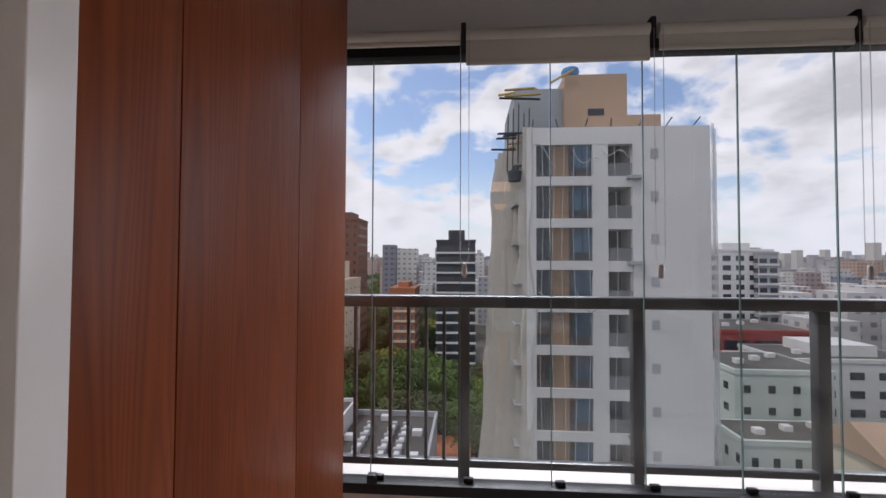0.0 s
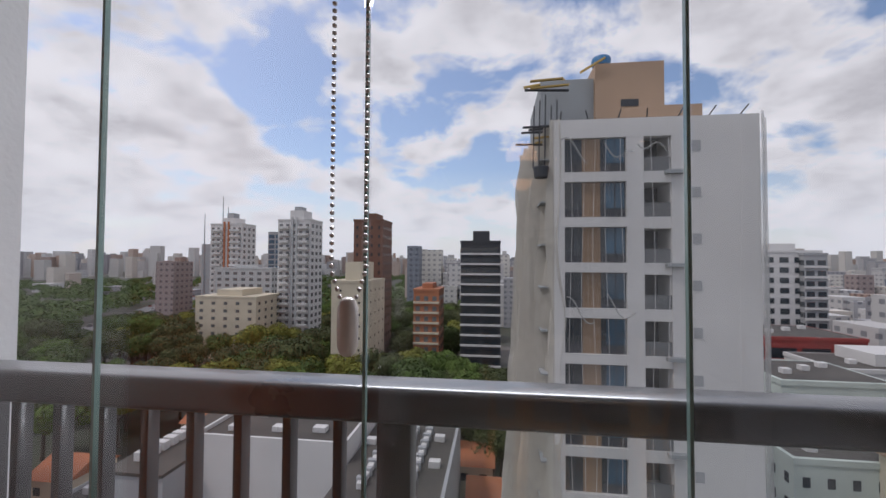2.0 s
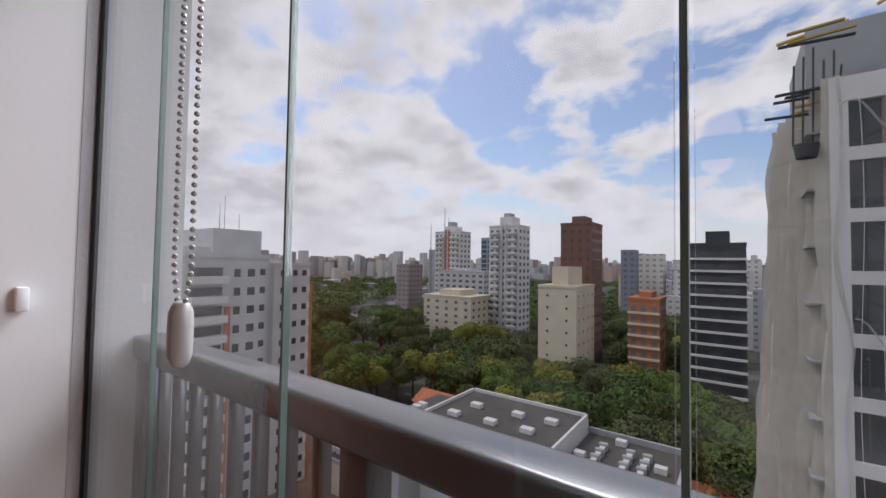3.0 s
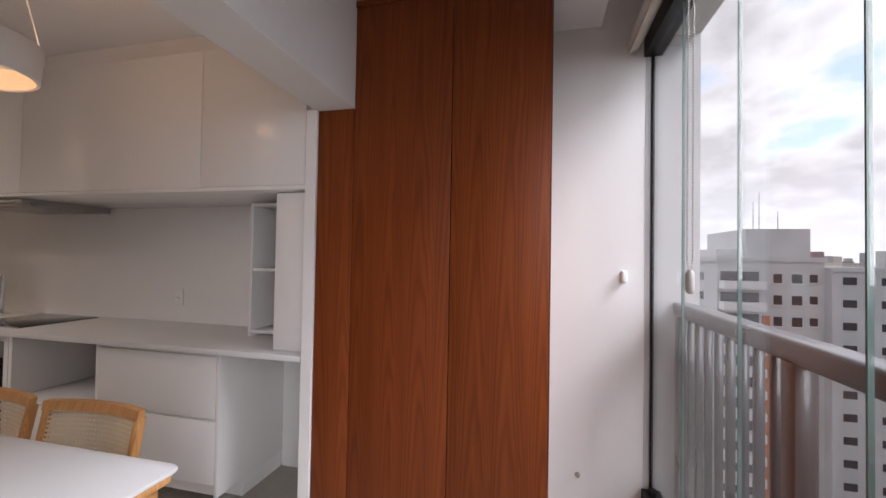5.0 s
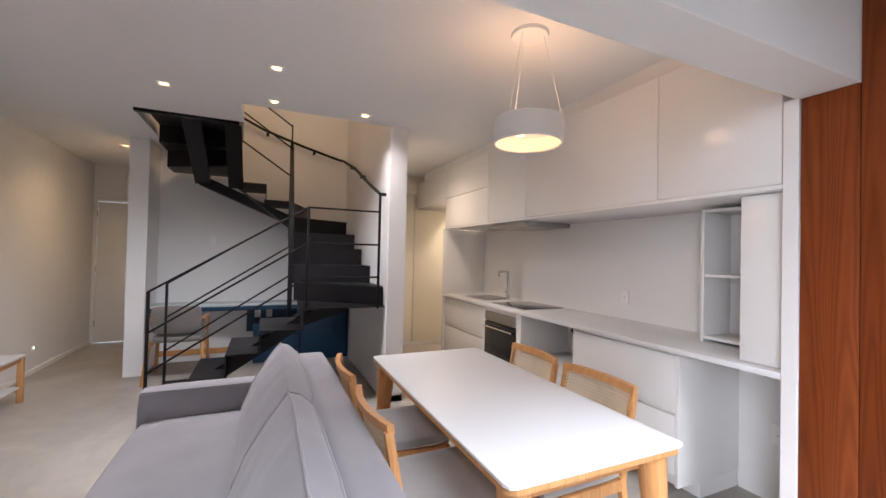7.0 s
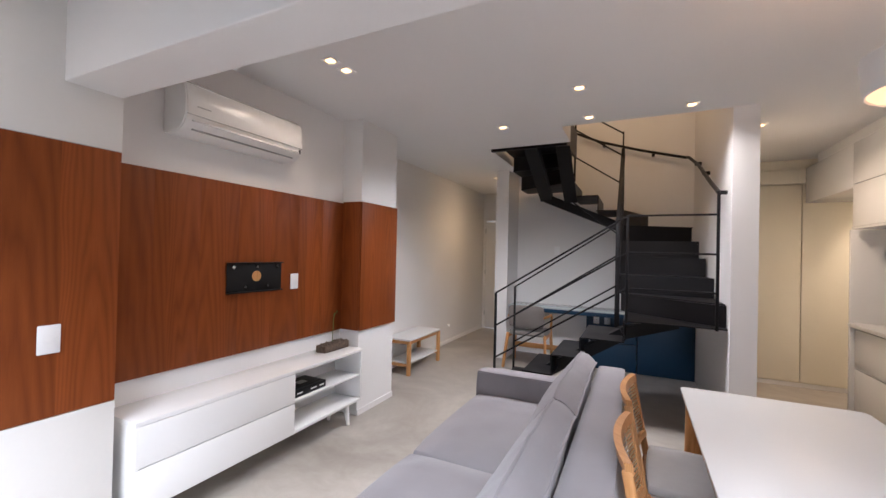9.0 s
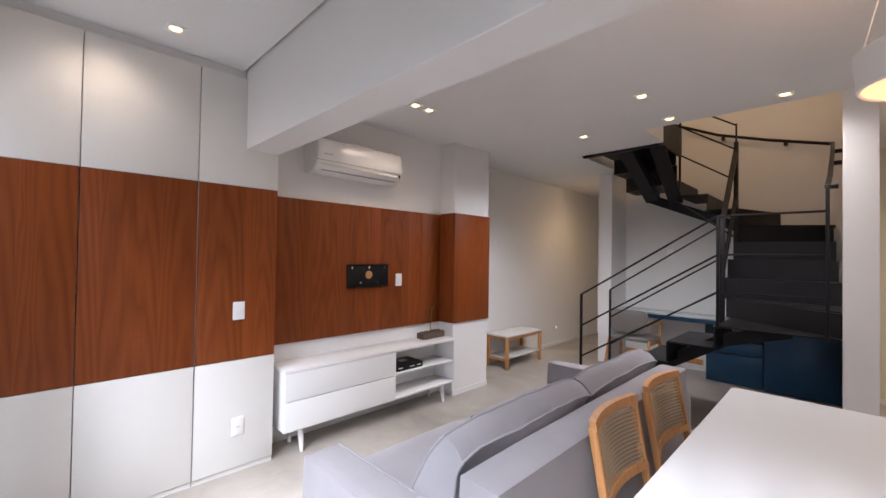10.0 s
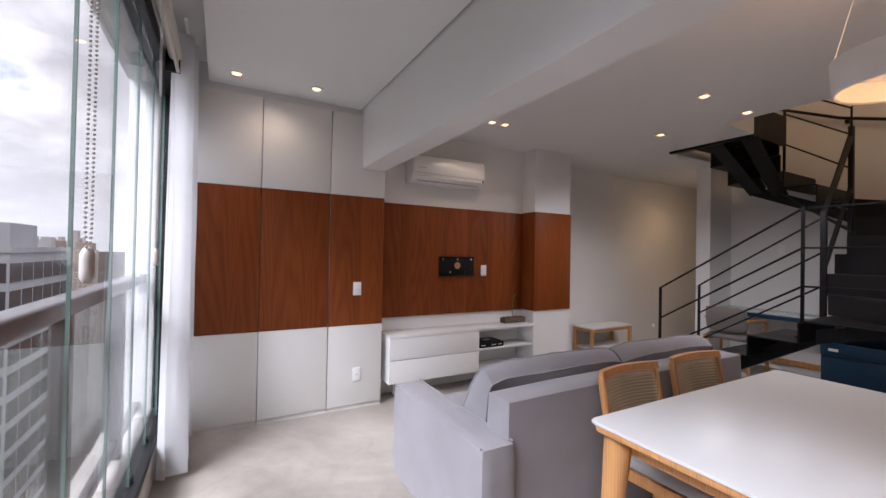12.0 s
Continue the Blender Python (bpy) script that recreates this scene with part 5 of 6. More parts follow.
def ground_mat():
    m, n, l, b = nodes("city_ground")
    v = coords(n, l)
    f1, f2 = noise_tex(n, l, v, 0.02, 5), noise_tex(n, l, v, 0.3, 4)
    c1 = ramp(n, l, f1, ((0.35, (0.05, 0.065, 0.035)), (0.5, (0.09, 0.09, 0.075)), (0.65, (0.16, 0.15, 0.14))))
    c2 = ramp(n, l, f2, ((0.3, (0.7, 0.7, 0.7)), (0.7, (1, 1, 1))))
    l.new(mixc(n, l, c1, c2, 1.0, "MULTIPLY"), b.inputs["Base Color"])
    b.inputs["Roughness"].default_value = 0.9
    return m


structure("ground", box(-4200, 4200, -400, 4800, G - 1, G), ground_mat(), "city ground of streets, lots and greenery")
ROAD = (Vector((-185, 140, 0)), Vector((-440, 620, 0)))
ROAD_DIR = (ROAD[1] - ROAD[0]).normalized()
ROAD_SIDE = Vector((ROAD_DIR.y, -ROAD_DIR.x, 0))
structure("road", bar((*ROAD[0].xy, G + 0.1), (*ROAD[1].xy, G + 0.1), 24, 0.2), facade_paint("worn_asphalt", (0.17, 0.17, 0.172), 0.2), "wide worn asphalt avenue beside the park")
structure("earth_lot", box(-72, -38, 30, 70, G, G + 0.08), F_EARTH, "bare red earth building site")


def building(label, x0, x1, y0, y1, z1, wall, floor_h=3.0, cols=5, win_h=1.5, frac=0.55, z_low=None, glass=None, bands=False, crown=2.5, side_cols=3, name="apartment_building", slabs=None, felt=False):
    """Walls, roof, and the windows of the sides that face the flat."""
    b = thing(name, ((x0 + x1) / 2, (y0 + y1) / 2, G), label, "building")
    part("wall", box(x0, x1, y0, y1, G, z1), wall, b, smooth=False)
    part("roof", box(x0 - 0.15, x1 + 0.15, y0 - 0.15, y1 + 0.15, z1, z1 + 0.7), wall, b, smooth=False)
    if felt:
        part("roof_felt", box(x0 + 0.35, x1 - 0.35, y0 + 0.35, y1 - 0.35, z1 + 0.70, z1 + 0.74), F_ROOF, b, "stained dark felt roof", False)
        for k in range(3):
            hx, hy = x0 + (x1 - x0) * (0.2 + 0.28 * k), y0 + (y1 - y0) * (0.3 + 0.18 * k)
            part("roof_hatch", box(hx - 0.6, hx + 0.6, hy - 0.5, hy + 0.5, z1 + 0.74, z1 + 1.5, 0.04), F_WHITE, b, "white roof hatch", False)
    if crown:
        part("roof_house", box(x0 + (x1 - x0) * 0.3, x0 + (x1 - x0) * 0.72, y0 + 2, y1 - 2, z1 + 0.7, z1 + 0.7 + crown), wall, b, smooth=False)
    glass = glass or M_WINF
    zl = G + 1 if z_low is None else z_low
    side = -1 if (x0 + x1) / 2 > 0 else 1
    n = int((z1 - zl - 0.8) / floor_h)
    me = {}
    for f in range(n):
        z = z1 - 0.8 - floor_h * (f + 1) + (floor_h - win_h) * 0.6
        spans = [(x0 + 0.4, x1 - 0.4)] if bands else [(x0 + (x1 - x0) * (c + 0.5 - frac / 2) / cols, x0 + (x1 - x0) * (c + 0.5 + frac / 2) / cols) for c in range(cols)]
        for a, c in spans:
            key = round(c - a, 3)
            if key not in me:
                w = part("window", box(a, c, y0 - 0.07, y0 + 0.05, z, z + win_h), glass, b, smooth=False)
                me[key] = (w.data, a, z)
            else:
                d, a0, z0 = me[key]
                w = new("window", d)
                w.parent, w.location = b, (a - a0, 0, z - z0)
                ORI[w] = ORI[b]
        if slabs:
            part("slab", box(x0 - 0.1, x1 + 0.1, y0 - 0.5, y0, z - 0.75, z - 0.2), slabs, b, smooth=False)
        xs = x1 if side > 0 else x0
        for c in range(side_cols):
            a = y0 + (y1 - y0) * (c + 0.5 - frac / 2) / side_cols
            e = a + (y1 - y0) * frac / side_cols
            if "s" not in me:
                w = part("window", box(xs - 0.06, xs + 0.06, a, e, z, z + win_h), glass, b, smooth=False)
                me["s"] = (w.data, a, z)
            else:
                d, a0, z0 = me["s"]
                w = new("window", d)
                w.parent, w.location = b, (0, a - a0, z - z0)
                ORI[w] = ORI[b]
    return b


# the tower under construction
tw = thing("tower_under_construction", (11, 38, G), "white apartment tower under construction behind nets and scaffolding", "building")
part("wall", box(12.35, 17.75, 29.0, 50, G, 11.1), F_WHITE, tw, smooth=False)
part("wall", box(4.75, 5.45, 29.0, 50, G, 11.1), F_WHITE, tw, smooth=False)
part("wall", box(9.50, 10.60, 29.0, 33, G, 11.1), F_WHITE, tw, smooth=False)
# recessed core, its shade in the cement's colour
part("core", box(5.45, 12.35, 31.4, 50, G, 10.6), F_CEM_SHADE, tw, smooth=False)
part("parapet", box(5.45, 12.35, 28.985, 29.5, 9.83, 11.1), F_WHITE, tw, smooth=False)
part("roof_slab", box(4.75, 17.75, 29.4, 50, 10.2, 10.5), F_CEM, tw, smooth=False)
FH = 3.085
for k in range(-1, 14):
    zb = 4.41 - FH * k
    if k >= 0:
        part("slab", box(5.45, 9.50, 29.0, 31.4, zb + 2.42, zb + FH), F_WHITE, tw, smooth=False)
        part("balcony_slab", box(10.60, 12.35, 29.05, 31.4, zb + 2.3, zb + FH), F_WHITE, tw, smooth=False)
    part("window_wall", box(5.45, 6.65, 29.30, 29.40, zb, zb + 2.42), M_WINF, tw, "dark bluish glass", False)
    part("tan_panel", box(6.65, 7.85, 29.26, 29.40, zb, zb + 2.42), F_TAN2, tw, "tan board panel", False)
    wr = part("window_wall", box(7.85, 9.50, 29.30, 29.40, zb, zb + 2.42), M_WINF, tw, "dark bluish glass", False)
    part("blue_frame", box(8.20, 9.42, 29.26, 29.31, zb + 0.62, zb + 2.32), M_WINB, wr, "pane with blue film", False)
    part("mullion", box(6.02, 6.08, 29.24, 29.31, zb, zb + 2.42), F_DARK, wr, "", False)
    part("mullion", box(8.78, 8.84, 29.235, 29.26, zb + 0.6, zb + 2.42), F_DARK, wr, "", False)
    part("sill_panel", box(5.45, 9.50, 29.27, 29.29, zb, zb + 0.55), F_DARK, wr, "", False)
    part("balcony_rail", box(10.62, 12.33, 29.1, 29.14, zb - 0.05, zb + 0.95), F_CEM_SHADE, tw, "netted balcony front", False)
    if k % 2 == 0:
        part("ledge", box(11.9, 13.0, 28.6, 29.05, zb - 0.25 + FH, zb + FH), F_CEM, tw, "", False)
    part("small_window", box(13.6, 14.15, 28.96, 29.02, zb + 1.25, zb + 1.95), F_GREY, tw, "small grey window opening", False)
part("tank_house", box(4.3, 8.35, 33, 42, 10.5, 15.7), F_CEM, tw, "raw cement roof block", False)
pen = part("penthouse", box(8.35, 13.35, 32.5, 42, 10.5, 16.6), F_TAN, tw, "tan rendered roof block", False)
part("penthouse_low", box(13.35, 16.0, 32.5, 42, 10.5, 13.2), F_TAN, tw, "", False)
part("vent_window", box(10.2, 11.5, 32.46, 32.5, 13.2, 13.75), F_DARK, pen, "", False)
part("water_tank", lathe(((0, 0), (0.65, 0), (0.75, 0.4), (0.66, 0.65), (0, 0.72)), (9.0, 33.3, 16.75), 16), F_BLUE, tw, "blue water tank")
rnd = random.Random(3)
for k in range(9):
    x = rnd.uniform(3.4, 5.4)
    z = rnd.choice((10.2, 10.9, 12.2, 14.6))
    part("scaffold_plank", bar((x - 1.2, 29.6 + k * 0.3, z), (x + rnd.uniform(0.5, 2.2), 29.9 + k * 0.3, z + rnd.uniform(-0.1, 0.3)), 0.25, 0.1), F_YEL if k % 2 else F_DARK, tw, "scaffold plank", False)
for k in range(5):
    part("scaffold_pole", rod((3.4 + 0.4 * k, 29.7, 8), (3.5 + 0.4 * k, 29.9, 12.5 + 0.4 * (k % 3)), 0.05, seg=6), F_DARK, tw, "", False)
for k in range(7):
    x = 5.2 + 1.9 * k
    part("starter_bar", rod((x, 29.2, 11.0), (x + rnd.uniform(-0.3, 0.6), 28.9, 11.7), 0.045, seg=5), F_DARK, tw, "", False)


def net(p0, p1, p2, p3, nu=30, nv=60, amp=0.12, seed=0):
    """A hanging net between four corners (top left, top right, bottom right, bottom left), in loose folds."""
    q = bmesh.new()
    p0, p1, p2, p3 = map(Vector, (p0, p1, p2, p3))
    nrm = (p1 - p0).cross(p3 - p0).normalized()
    g = []
    for j in range(nv + 1):
        f = j / nv
        a, b = p0.lerp(p3, f), p1.lerp(p2, f)
        g.append([q.verts.new(a.lerp(b, i / nu) + nrm * amp * (math.sin(i * 1.9 + 3 * noise.noise(Vector((i * 0.2, f * 3, seed)))) + 1.5 * noise.noise(Vector((i * 0.3, f * 9, seed + 5))))) for i in range(nu + 1)])
    for j in range(nv):
        for i in range(nu):
            q.faces.new((g[j][i], g[j][i + 1], g[j + 1][i + 1], g[j + 1][i]))
    return q


part("side_net", net((3.3, 38, 10.8), (4.9, 28.85, 11.2), (4.9, 28.8, G), (0.6, 38, G), 64, 90, 0.42, 1), M_NET, tw, "white draped safety net")
part("front_net", net((4.6, 28.75, 11.2), (17.9, 28.75, 11.0), (17.9, 28.75, G), (4.6, 28.75, G), 60, 60, 0.03, 2), sheer("front_net_thin", (0.75, 0.75, 0.74), 0.90), tw, "almost clear front net")
part("edge_net", net((17.7, 28.8, 11.4), (19.0, 30.5, 11.0), (19.3, 30.5, G), (17.8, 28.8, G), 8, 60, 0.1, 3), M_NETD, tw, "loose net beyond the corner")
for k in range(16):
    z = 8.5 - 3.0 * k
    part("scaffold_deck", box(3.9, 4.7, 29.5, 40, z, z + 0.12), F_CEM, tw, "", False)
rnd = random.Random(8)
for k, x in enumerate((5.75, 6.55, 7.3, 8.1, 9.1, 11.0, 12.0, 16.3)):
    rope = [(x + 0.12 * math.sin(j * 0.7 + k), 28.6, 10.6 - 2.4 * j) for j in range(14)]
    part("net_cord", tube(rope, 0.015, 4), F_WHITE, tw, "pale cord of the front net", False)
for k, (x, z) in enumerate(((6.0, 9.6), (6.4, -1.4), (9.0, -1.2), (8.9, 9.3), (11.0, 9.6))):
    sag = [(x - 0.9 + 0.2 * j, 28.66, z + 0.5 * math.sin(j * 0.55 + k) - 0.12 * j) for j in range(10)]
    part("torn_net", tube(sag, 0.05, 5), M_NETD, tw, "torn strip of netting", False)
part("tie_beam", bar((3.0, 33.4, 15.4), (6.2, 33.1, 15.75), 0.25, 0.12), F_YEL, tw, "yellow timber", False)
part("tie_beam", bar((7.2, 32.3, 15.9), (9.0, 32.2, 16.9), 0.22, 0.12), F_YEL, tw, "yellow timber", False)
part("hoist_tub", lathe(((0, 0), (0.45, 0), (0.55, 0.7), (0.5, 0.75), (0, 0.6)), (3.9, 29.2, 7.2), 14), F_DARK, tw, "dark hoist tub")

# neighbours, near to far
b1 = thing("apartment_building", (-75, 36, G), "pale grey apartment block with stacked balconies and a brick strip", "building")
part("wall", box(-86, -64, 26, 39, G, 1.6), F_GREY2, b1, smooth=False)
part("wing", box(-86, -62.5, 39, 46, G, 0.4), F_GREY2, b1, "lower projecting wing", False)
part("brick_strip", box(-80, -62.4, 46, 46.6, G, -3.0), F_ORANGE, b1, "narrow brick strip", False)
part("brick_strip", box(-64.2, -63.6, 31.6, 32.4, G, -6.0), F_ORANGE, b1, "narrow brick strip", False)
part("parapet", box(-86.2, -63.8, 25.8, 39, 1.6, 2.3), F_GREY2, b1, smooth=False)
part("parapet", box(-86.2, -62.3, 39, 46.2, 0.4, 1.0), F_GREY2, b1, smooth=False)
part("roof_house", box(-80, -66, 30.5, 38.5, 1.6, 6.4), F_GREY2, b1, "tall roof block", False)
part("roof_house", box(-82, -67, 27, 30.5, 1.6, 3.4), F_GREY2, b1, "low roof block", False)
for y, h in ((33.2, 4.5), (34.0, 6.0), (36.5, 3.0)):
    part("antenna", rod((-70, y, 6.4), (-70, y, 6.4 + h), 0.06, 0.03, 5), F_DARK, b1, "thin antenna", False)
for k in range(13):
    z = 0.3 - 3.0 * k
    part("balcony", box(-64.0, -62.2, 26.2, 31.4, z - 2.6, z - 1.5), F_WHITE, b1, "white balcony front", False)
    part("balcony_glass", box(-64.05, -63.9, 26.4, 31.2, z - 1.5, z - 0.15), M_WINF, b1, "dark glazed balcony", False)
    for y0, w, h in ((33.0, 1.0, 1.3), (35.2, 1.2, 1.3), (37.3, 0.9, 1.1)):
        q = part("window", box(-64.05, -63.92, y0, y0 + w, z - 0.4 - h, z - 0.4), M_WINF, b1, smooth=False)
        part("sill", box(-64.0, -63.85, y0 - 0.1, y0 + w + 0.1, z - 0.55 - h, z - 0.4 - h), F_WHITE, q, "pale sill", False)
    for y0, w in ((40.2, 1.5), (42.6, 0.8), (44.4, 0.9)):
        part("window", box(-62.55, -62.42, y0, y0 + w, z - 1.6, z - 0.6), M_WINF, b1, smooth=False)
    part("white_panel", box(-62.55, -62.44, 45.3, 46.0, z - 1.7, z - 0.4), F_WHITE, b1, smooth=False)
    for x0 in (-84, -79.5, -75, -70.5):
        part("window", box(x0, x0 + 1.6, 25.93, 26.05, z - 1.7, z - 0.5), M_WINF, b1, smooth=False)
building("tan blank-sided office block with few windows", -43.5, -33, 106, 122, -4.9, F_BEIGE, 3.2, 2, 0.6, 0.1, crown=5, side_cols=4)
building("dark brown brick residential tower", -46, -36, 130, 142, 14.3, F_BROWN, 3.0, 4, 1.1, 0.25, crown=2.2, side_cols=5)
t1 = building("tall white apartment tower with balconies", -93, -78, 165, 177, 18.3, F_WHITE, 3.0, 5, 1.5, 0.5, crown=4, glass=M_WINL)
t2 = building("white and red-trimmed apartment tower", -148, -130, 195, 207, 19.5, F_WHITE, 3.0, 6, 1.5, 0.45, crown=3, glass=M_WINL)
for t, x0, x1, y0, z1, trim in ((t1, -93, -78, 165, 18.3, F_GREY2), (t2, -148, -130, 195, 19.5, F_ORANGE)):
    w = x1 - x0
    for k in range(17):
        z = z1 - 3.6 - 3.0 * k
        for a, b in ((0.06, 0.36), (0.64, 0.94)):
            part("balcony", box(x0 + w * a, x0 + w * b, y0 - 1.5, y0, z, z + 1.0), F_WHITE, t, "white balcony front", False)
    for a in (0.42, 0.55):
        part("rib", box(x0 + w * a, x0 + w * a + 0.9, y0 - 0.5, y0, G, z1 + 1.6), trim, t, "vertical facade rib", False)
    part("roof_tank", box(x0 + w * 0.4, x0 + w * 0.6, y0 + 3, y0 + 8, z1 + 3, z1 + 6.5), F_GREY, t, smooth=False)
building("pale blue glass office tower", -140, -126, 236, 250, 18, F_GREY, 3.2, 3, 2.3, 0.8, glass=M_WINB, crown=0)
building("low cream apartment block", -118, -92, 148, 166, -14.0, F_BEIGE, 3.0, 5, 1.2, 0.3, crown=2.5, side_cols=4, glass=M_WINL)
building("white mid-rise apartment block with windows", -138, -108, 186, 194, -3.5, F_GREY2, 3.0, 7, 1.4, 0.5, crown=1.5, glass=M_WINL)
building("orange brick apartment block", -23, -15.5, 118, 130, -7.8, F_ORANGE, 3.0, 3, 1.4, 0.5, crown=1.5, slabs=F_BEIGE, glass=M_WINL)
building("dark tower with white floor bands", -9.2, 2.5, 120, 136, 6.6, F_DARK, 3.0, 2, 1.3, 0.8, crown=3.0, slabs=F_WHITE)
building("white slab block with dark bands", 75, 95, 130, 148, 4.2, F_WHITE, 3.0, 5, 1.6, 0.6, crown=2, side_cols=4)
building("grey slab block with pale balcony bands", 89, 95, 128, 130, 3.4, F_GREY, 3.0, 2, 1.4, 0.7, crown=0, slabs=F_WHITE)
building("red framed school building", 54, 72, 88, 104, -14.0, F_RED, 3.6, 3, 2.0, 0.85, crown=0, slabs=F_WHITE, felt=True)
building("white flat-roofed house block", 40, 54, 62, 74, -15.5, F_GREEN, 3.2, 4, 1.1, 0.28, crown=0, felt=True)
building("pale green apartment block", 36, 52, 54, 61, -22.5, F_GREEN, 3.0, 6, 1.2, 0.30, crown=0, felt=True)
building("white terraced block with dark windows", 56, 80, 74, 86, -16.5, F_WHITE, 3.2, 5, 1.3, 0.5, crown=2, felt=True)
building("dark gridded office block", 64, 84, 22, 46, 0.5, F_GREY, 3.2, 6, 2.2, 0.85, crown=3, side_cols=8)
building("pale yellow apartment block", 52, 66, 36, 52, -19, F_BEIGE, 3.0, 5, 1.4, 0.5, crown=0, side_cols=4)
building("white office block with dark windows", 96, 120, 40, 66, -4, F_GREY2, 3.2, 6, 1.6, 0.6, crown=3, side_cols=7)

gab = thing("gabled_house", (50, 50, G), "tan rendered house block with a gabled roof", "house")
part("wall", box(45, 60, 44, 54, G, -20.5), F_BEIGE, gab, smooth=False)
rf = bmesh.new()
vs = [rf.verts.new(p) for p in ((44.4, 43.4, -20.5), (60.6, 43.4, -20.5), (60.6, 54.6, -20.5), (44.4, 54.6, -20.5), (44.4, 49, -17.2), (60.6, 49, -17.2))]
for f in ((0, 1, 5, 4), (2, 3, 4, 5), (0, 4, 3), (1, 2, 5), (3, 2, 1, 0)):
    rf.faces.new([vs[i] for i in f])
part("roof", rf, F_TAN, gab, "brownish pitched roof", False)
for k in range(5):
    for z in (-23.5, -26.8, -30.2):
        part("window", box(46.2 + 2.9 * k, 47.4 + 2.9 * k, 43.93, 44.03, z, z + 1.3), M_WINF, gab, smooth=False)

part("cornice", box(44.3, 60.7, 43.3, 43.9, -20.9, -20.4), F_BROWN, gab, "brown roof cornice", False)
part("roof_terrace", box(51.5, 57.5, 43.2, 46.5, -19.9, -19.6), F_CEM, gab, "glazed roof terrace", False)
for z in (-24.6, -27.9, -31.2):
    part("balcony", box(49.4, 54.6, 42.6, 44.0, z, z + 0.9), F_BEIGE, gab, "rounded cream balcony front", False)
    part("balcony_opening", box(49.7, 54.3, 43.94, 44.04, z + 0.9, z + 2.4), M_WINF, gab, "dark balcony opening", False)

# flat roofs in the foreground
fr = thing("flat_roof_hall", (-28, 58, G), "white hall with a dark felt roof and roof hatches", "building")
part("wall", box(-38, -17.5, 49, 64, G, -21.9), F_WHITE, fr, smooth=False)
part("roof", box(-37.6, -17.9, 49.4, 63.6, -21.9, -21.7), F_ROOF, fr, "dark felt roof", False)
for a in (box(-38, -17.5, 49, 49.35, -21.9, -21.2), box(-38, -17.5, 63.65, 64, -21.9, -21.2), box(-38, -37.65, 49, 64, -21.9, -21.2), box(-17.85, -17.5, 49, 64, -21.9, -21.2)):
    part("parapet", a, F_WHITE, fr, smooth=False)
for x, y in ((-34, 52), (-28, 52.5), (-22.5, 53), (-33, 57), (-26, 57.5), (-21, 58)):
    part("roof_hatch", box(x - 0.9, x + 0.9, y - 0.6, y + 0.6, -21.7, -21.0, 0.05), F_WHITE, fr, "white roof hatch", False)
for k in range(7):
    part("cooling_unit", box(-44.2, -42.6, 46.5 + 1.5 * k, 47.5 + 1.5 * k, -24.0, -22.9, 0.05), F_WHITE, fr, "white cooling unit", False)
part("low_roof", box(-46, -38, 44, 64, -24.4, -24.0), F_ROOF, fr, "lower dark felt roof", False)
part("low_wall", box(-45.8, -38, 44.2, 63.8, G, -24.4), F_GREY, fr, smooth=False)
fr2 = thing("flat_roof_annex", (-10, 55, G), "low annex with a stained felt roof and long ducts", "building")
part("wall", box(-17.4, -4.5, 40, 64, G, -24.0), F_GREY, fr2, smooth=False)
part("roof", box(-17.2, -4.8, 40.3, 63.7, -24.0, -23.8), F_ROOF, fr2, "dark felt roof", False)
part("parapet", box(-4.8, -4.4, 40, 64, -24.0, -23.0), F_GREY, fr2, smooth=False)
part("parapet", box(-17.4, -4.5, 63.7, 64.1, -24.0, -23.0), F_GREY, fr2, smooth=False)
for x in (-14.0, -10.6, -8.6):
    part("duct", box(x - 0.35, x + 0.35, 44, 60, -23.8, -23.1, 0.05), F_WHITE, fr2, "long pale roof duct", False)
    for k in range(8):
        part("duct_head", box(x - 0.55, x + 0.55, 44.6 + 2 * k, 45.2 + 2 * k, -23.8, -22.8, 0.04), F_GREY, fr2, smooth=False)
for x, y in ((-6.5, 50), (-6.8, 57), (-16, 55), (-12.4, 62)):
    part("roof_hatch", box(x - 0.7, x + 0.7, y - 0.5, y + 0.5, -23.8, -23.0, 0.05), F_WHITE, fr2, smooth=False)


def tiled_house(x, y, w, d, h, label="small house with an orange clay tile roof"):
    t = thing("tiled_house", (x, y, G), label, "house")
    part("wall", box(x - w / 2, x + w / 2, y - d / 2, y + d / 2, G, G + h), F_BEIGE, t, smooth=False)
    q = bmesh.new()
    a, b, z = w / 2 + 0.4, d / 2 + 0.4, G + h
    v = [q.verts.new(p) for p in ((x - a, y - b, z), (x + a, y - b, z), (x + a, y + b, z), (x - a, y + b, z), (x - a, y, z + 2.2), (x + a, y, z + 2.2))]
    for f in ((0, 1, 5, 4), (2, 3, 4, 5), (0, 4, 3), (1, 2, 5), (3, 2, 1, 0)):
        q.faces.new([v[i] for i in f])
    part("roof", q, F_TILE, t, "orange clay tile roof", False)
    for k in (-0.25, 0.25):
        part("window", box(x + w * k - 0.6, x + w * k + 0.6, y - d / 2 - 0.05, y - d / 2 + 0.05, G + h - 2.4, G + h - 1.2), M_WINF, t, smooth=False)


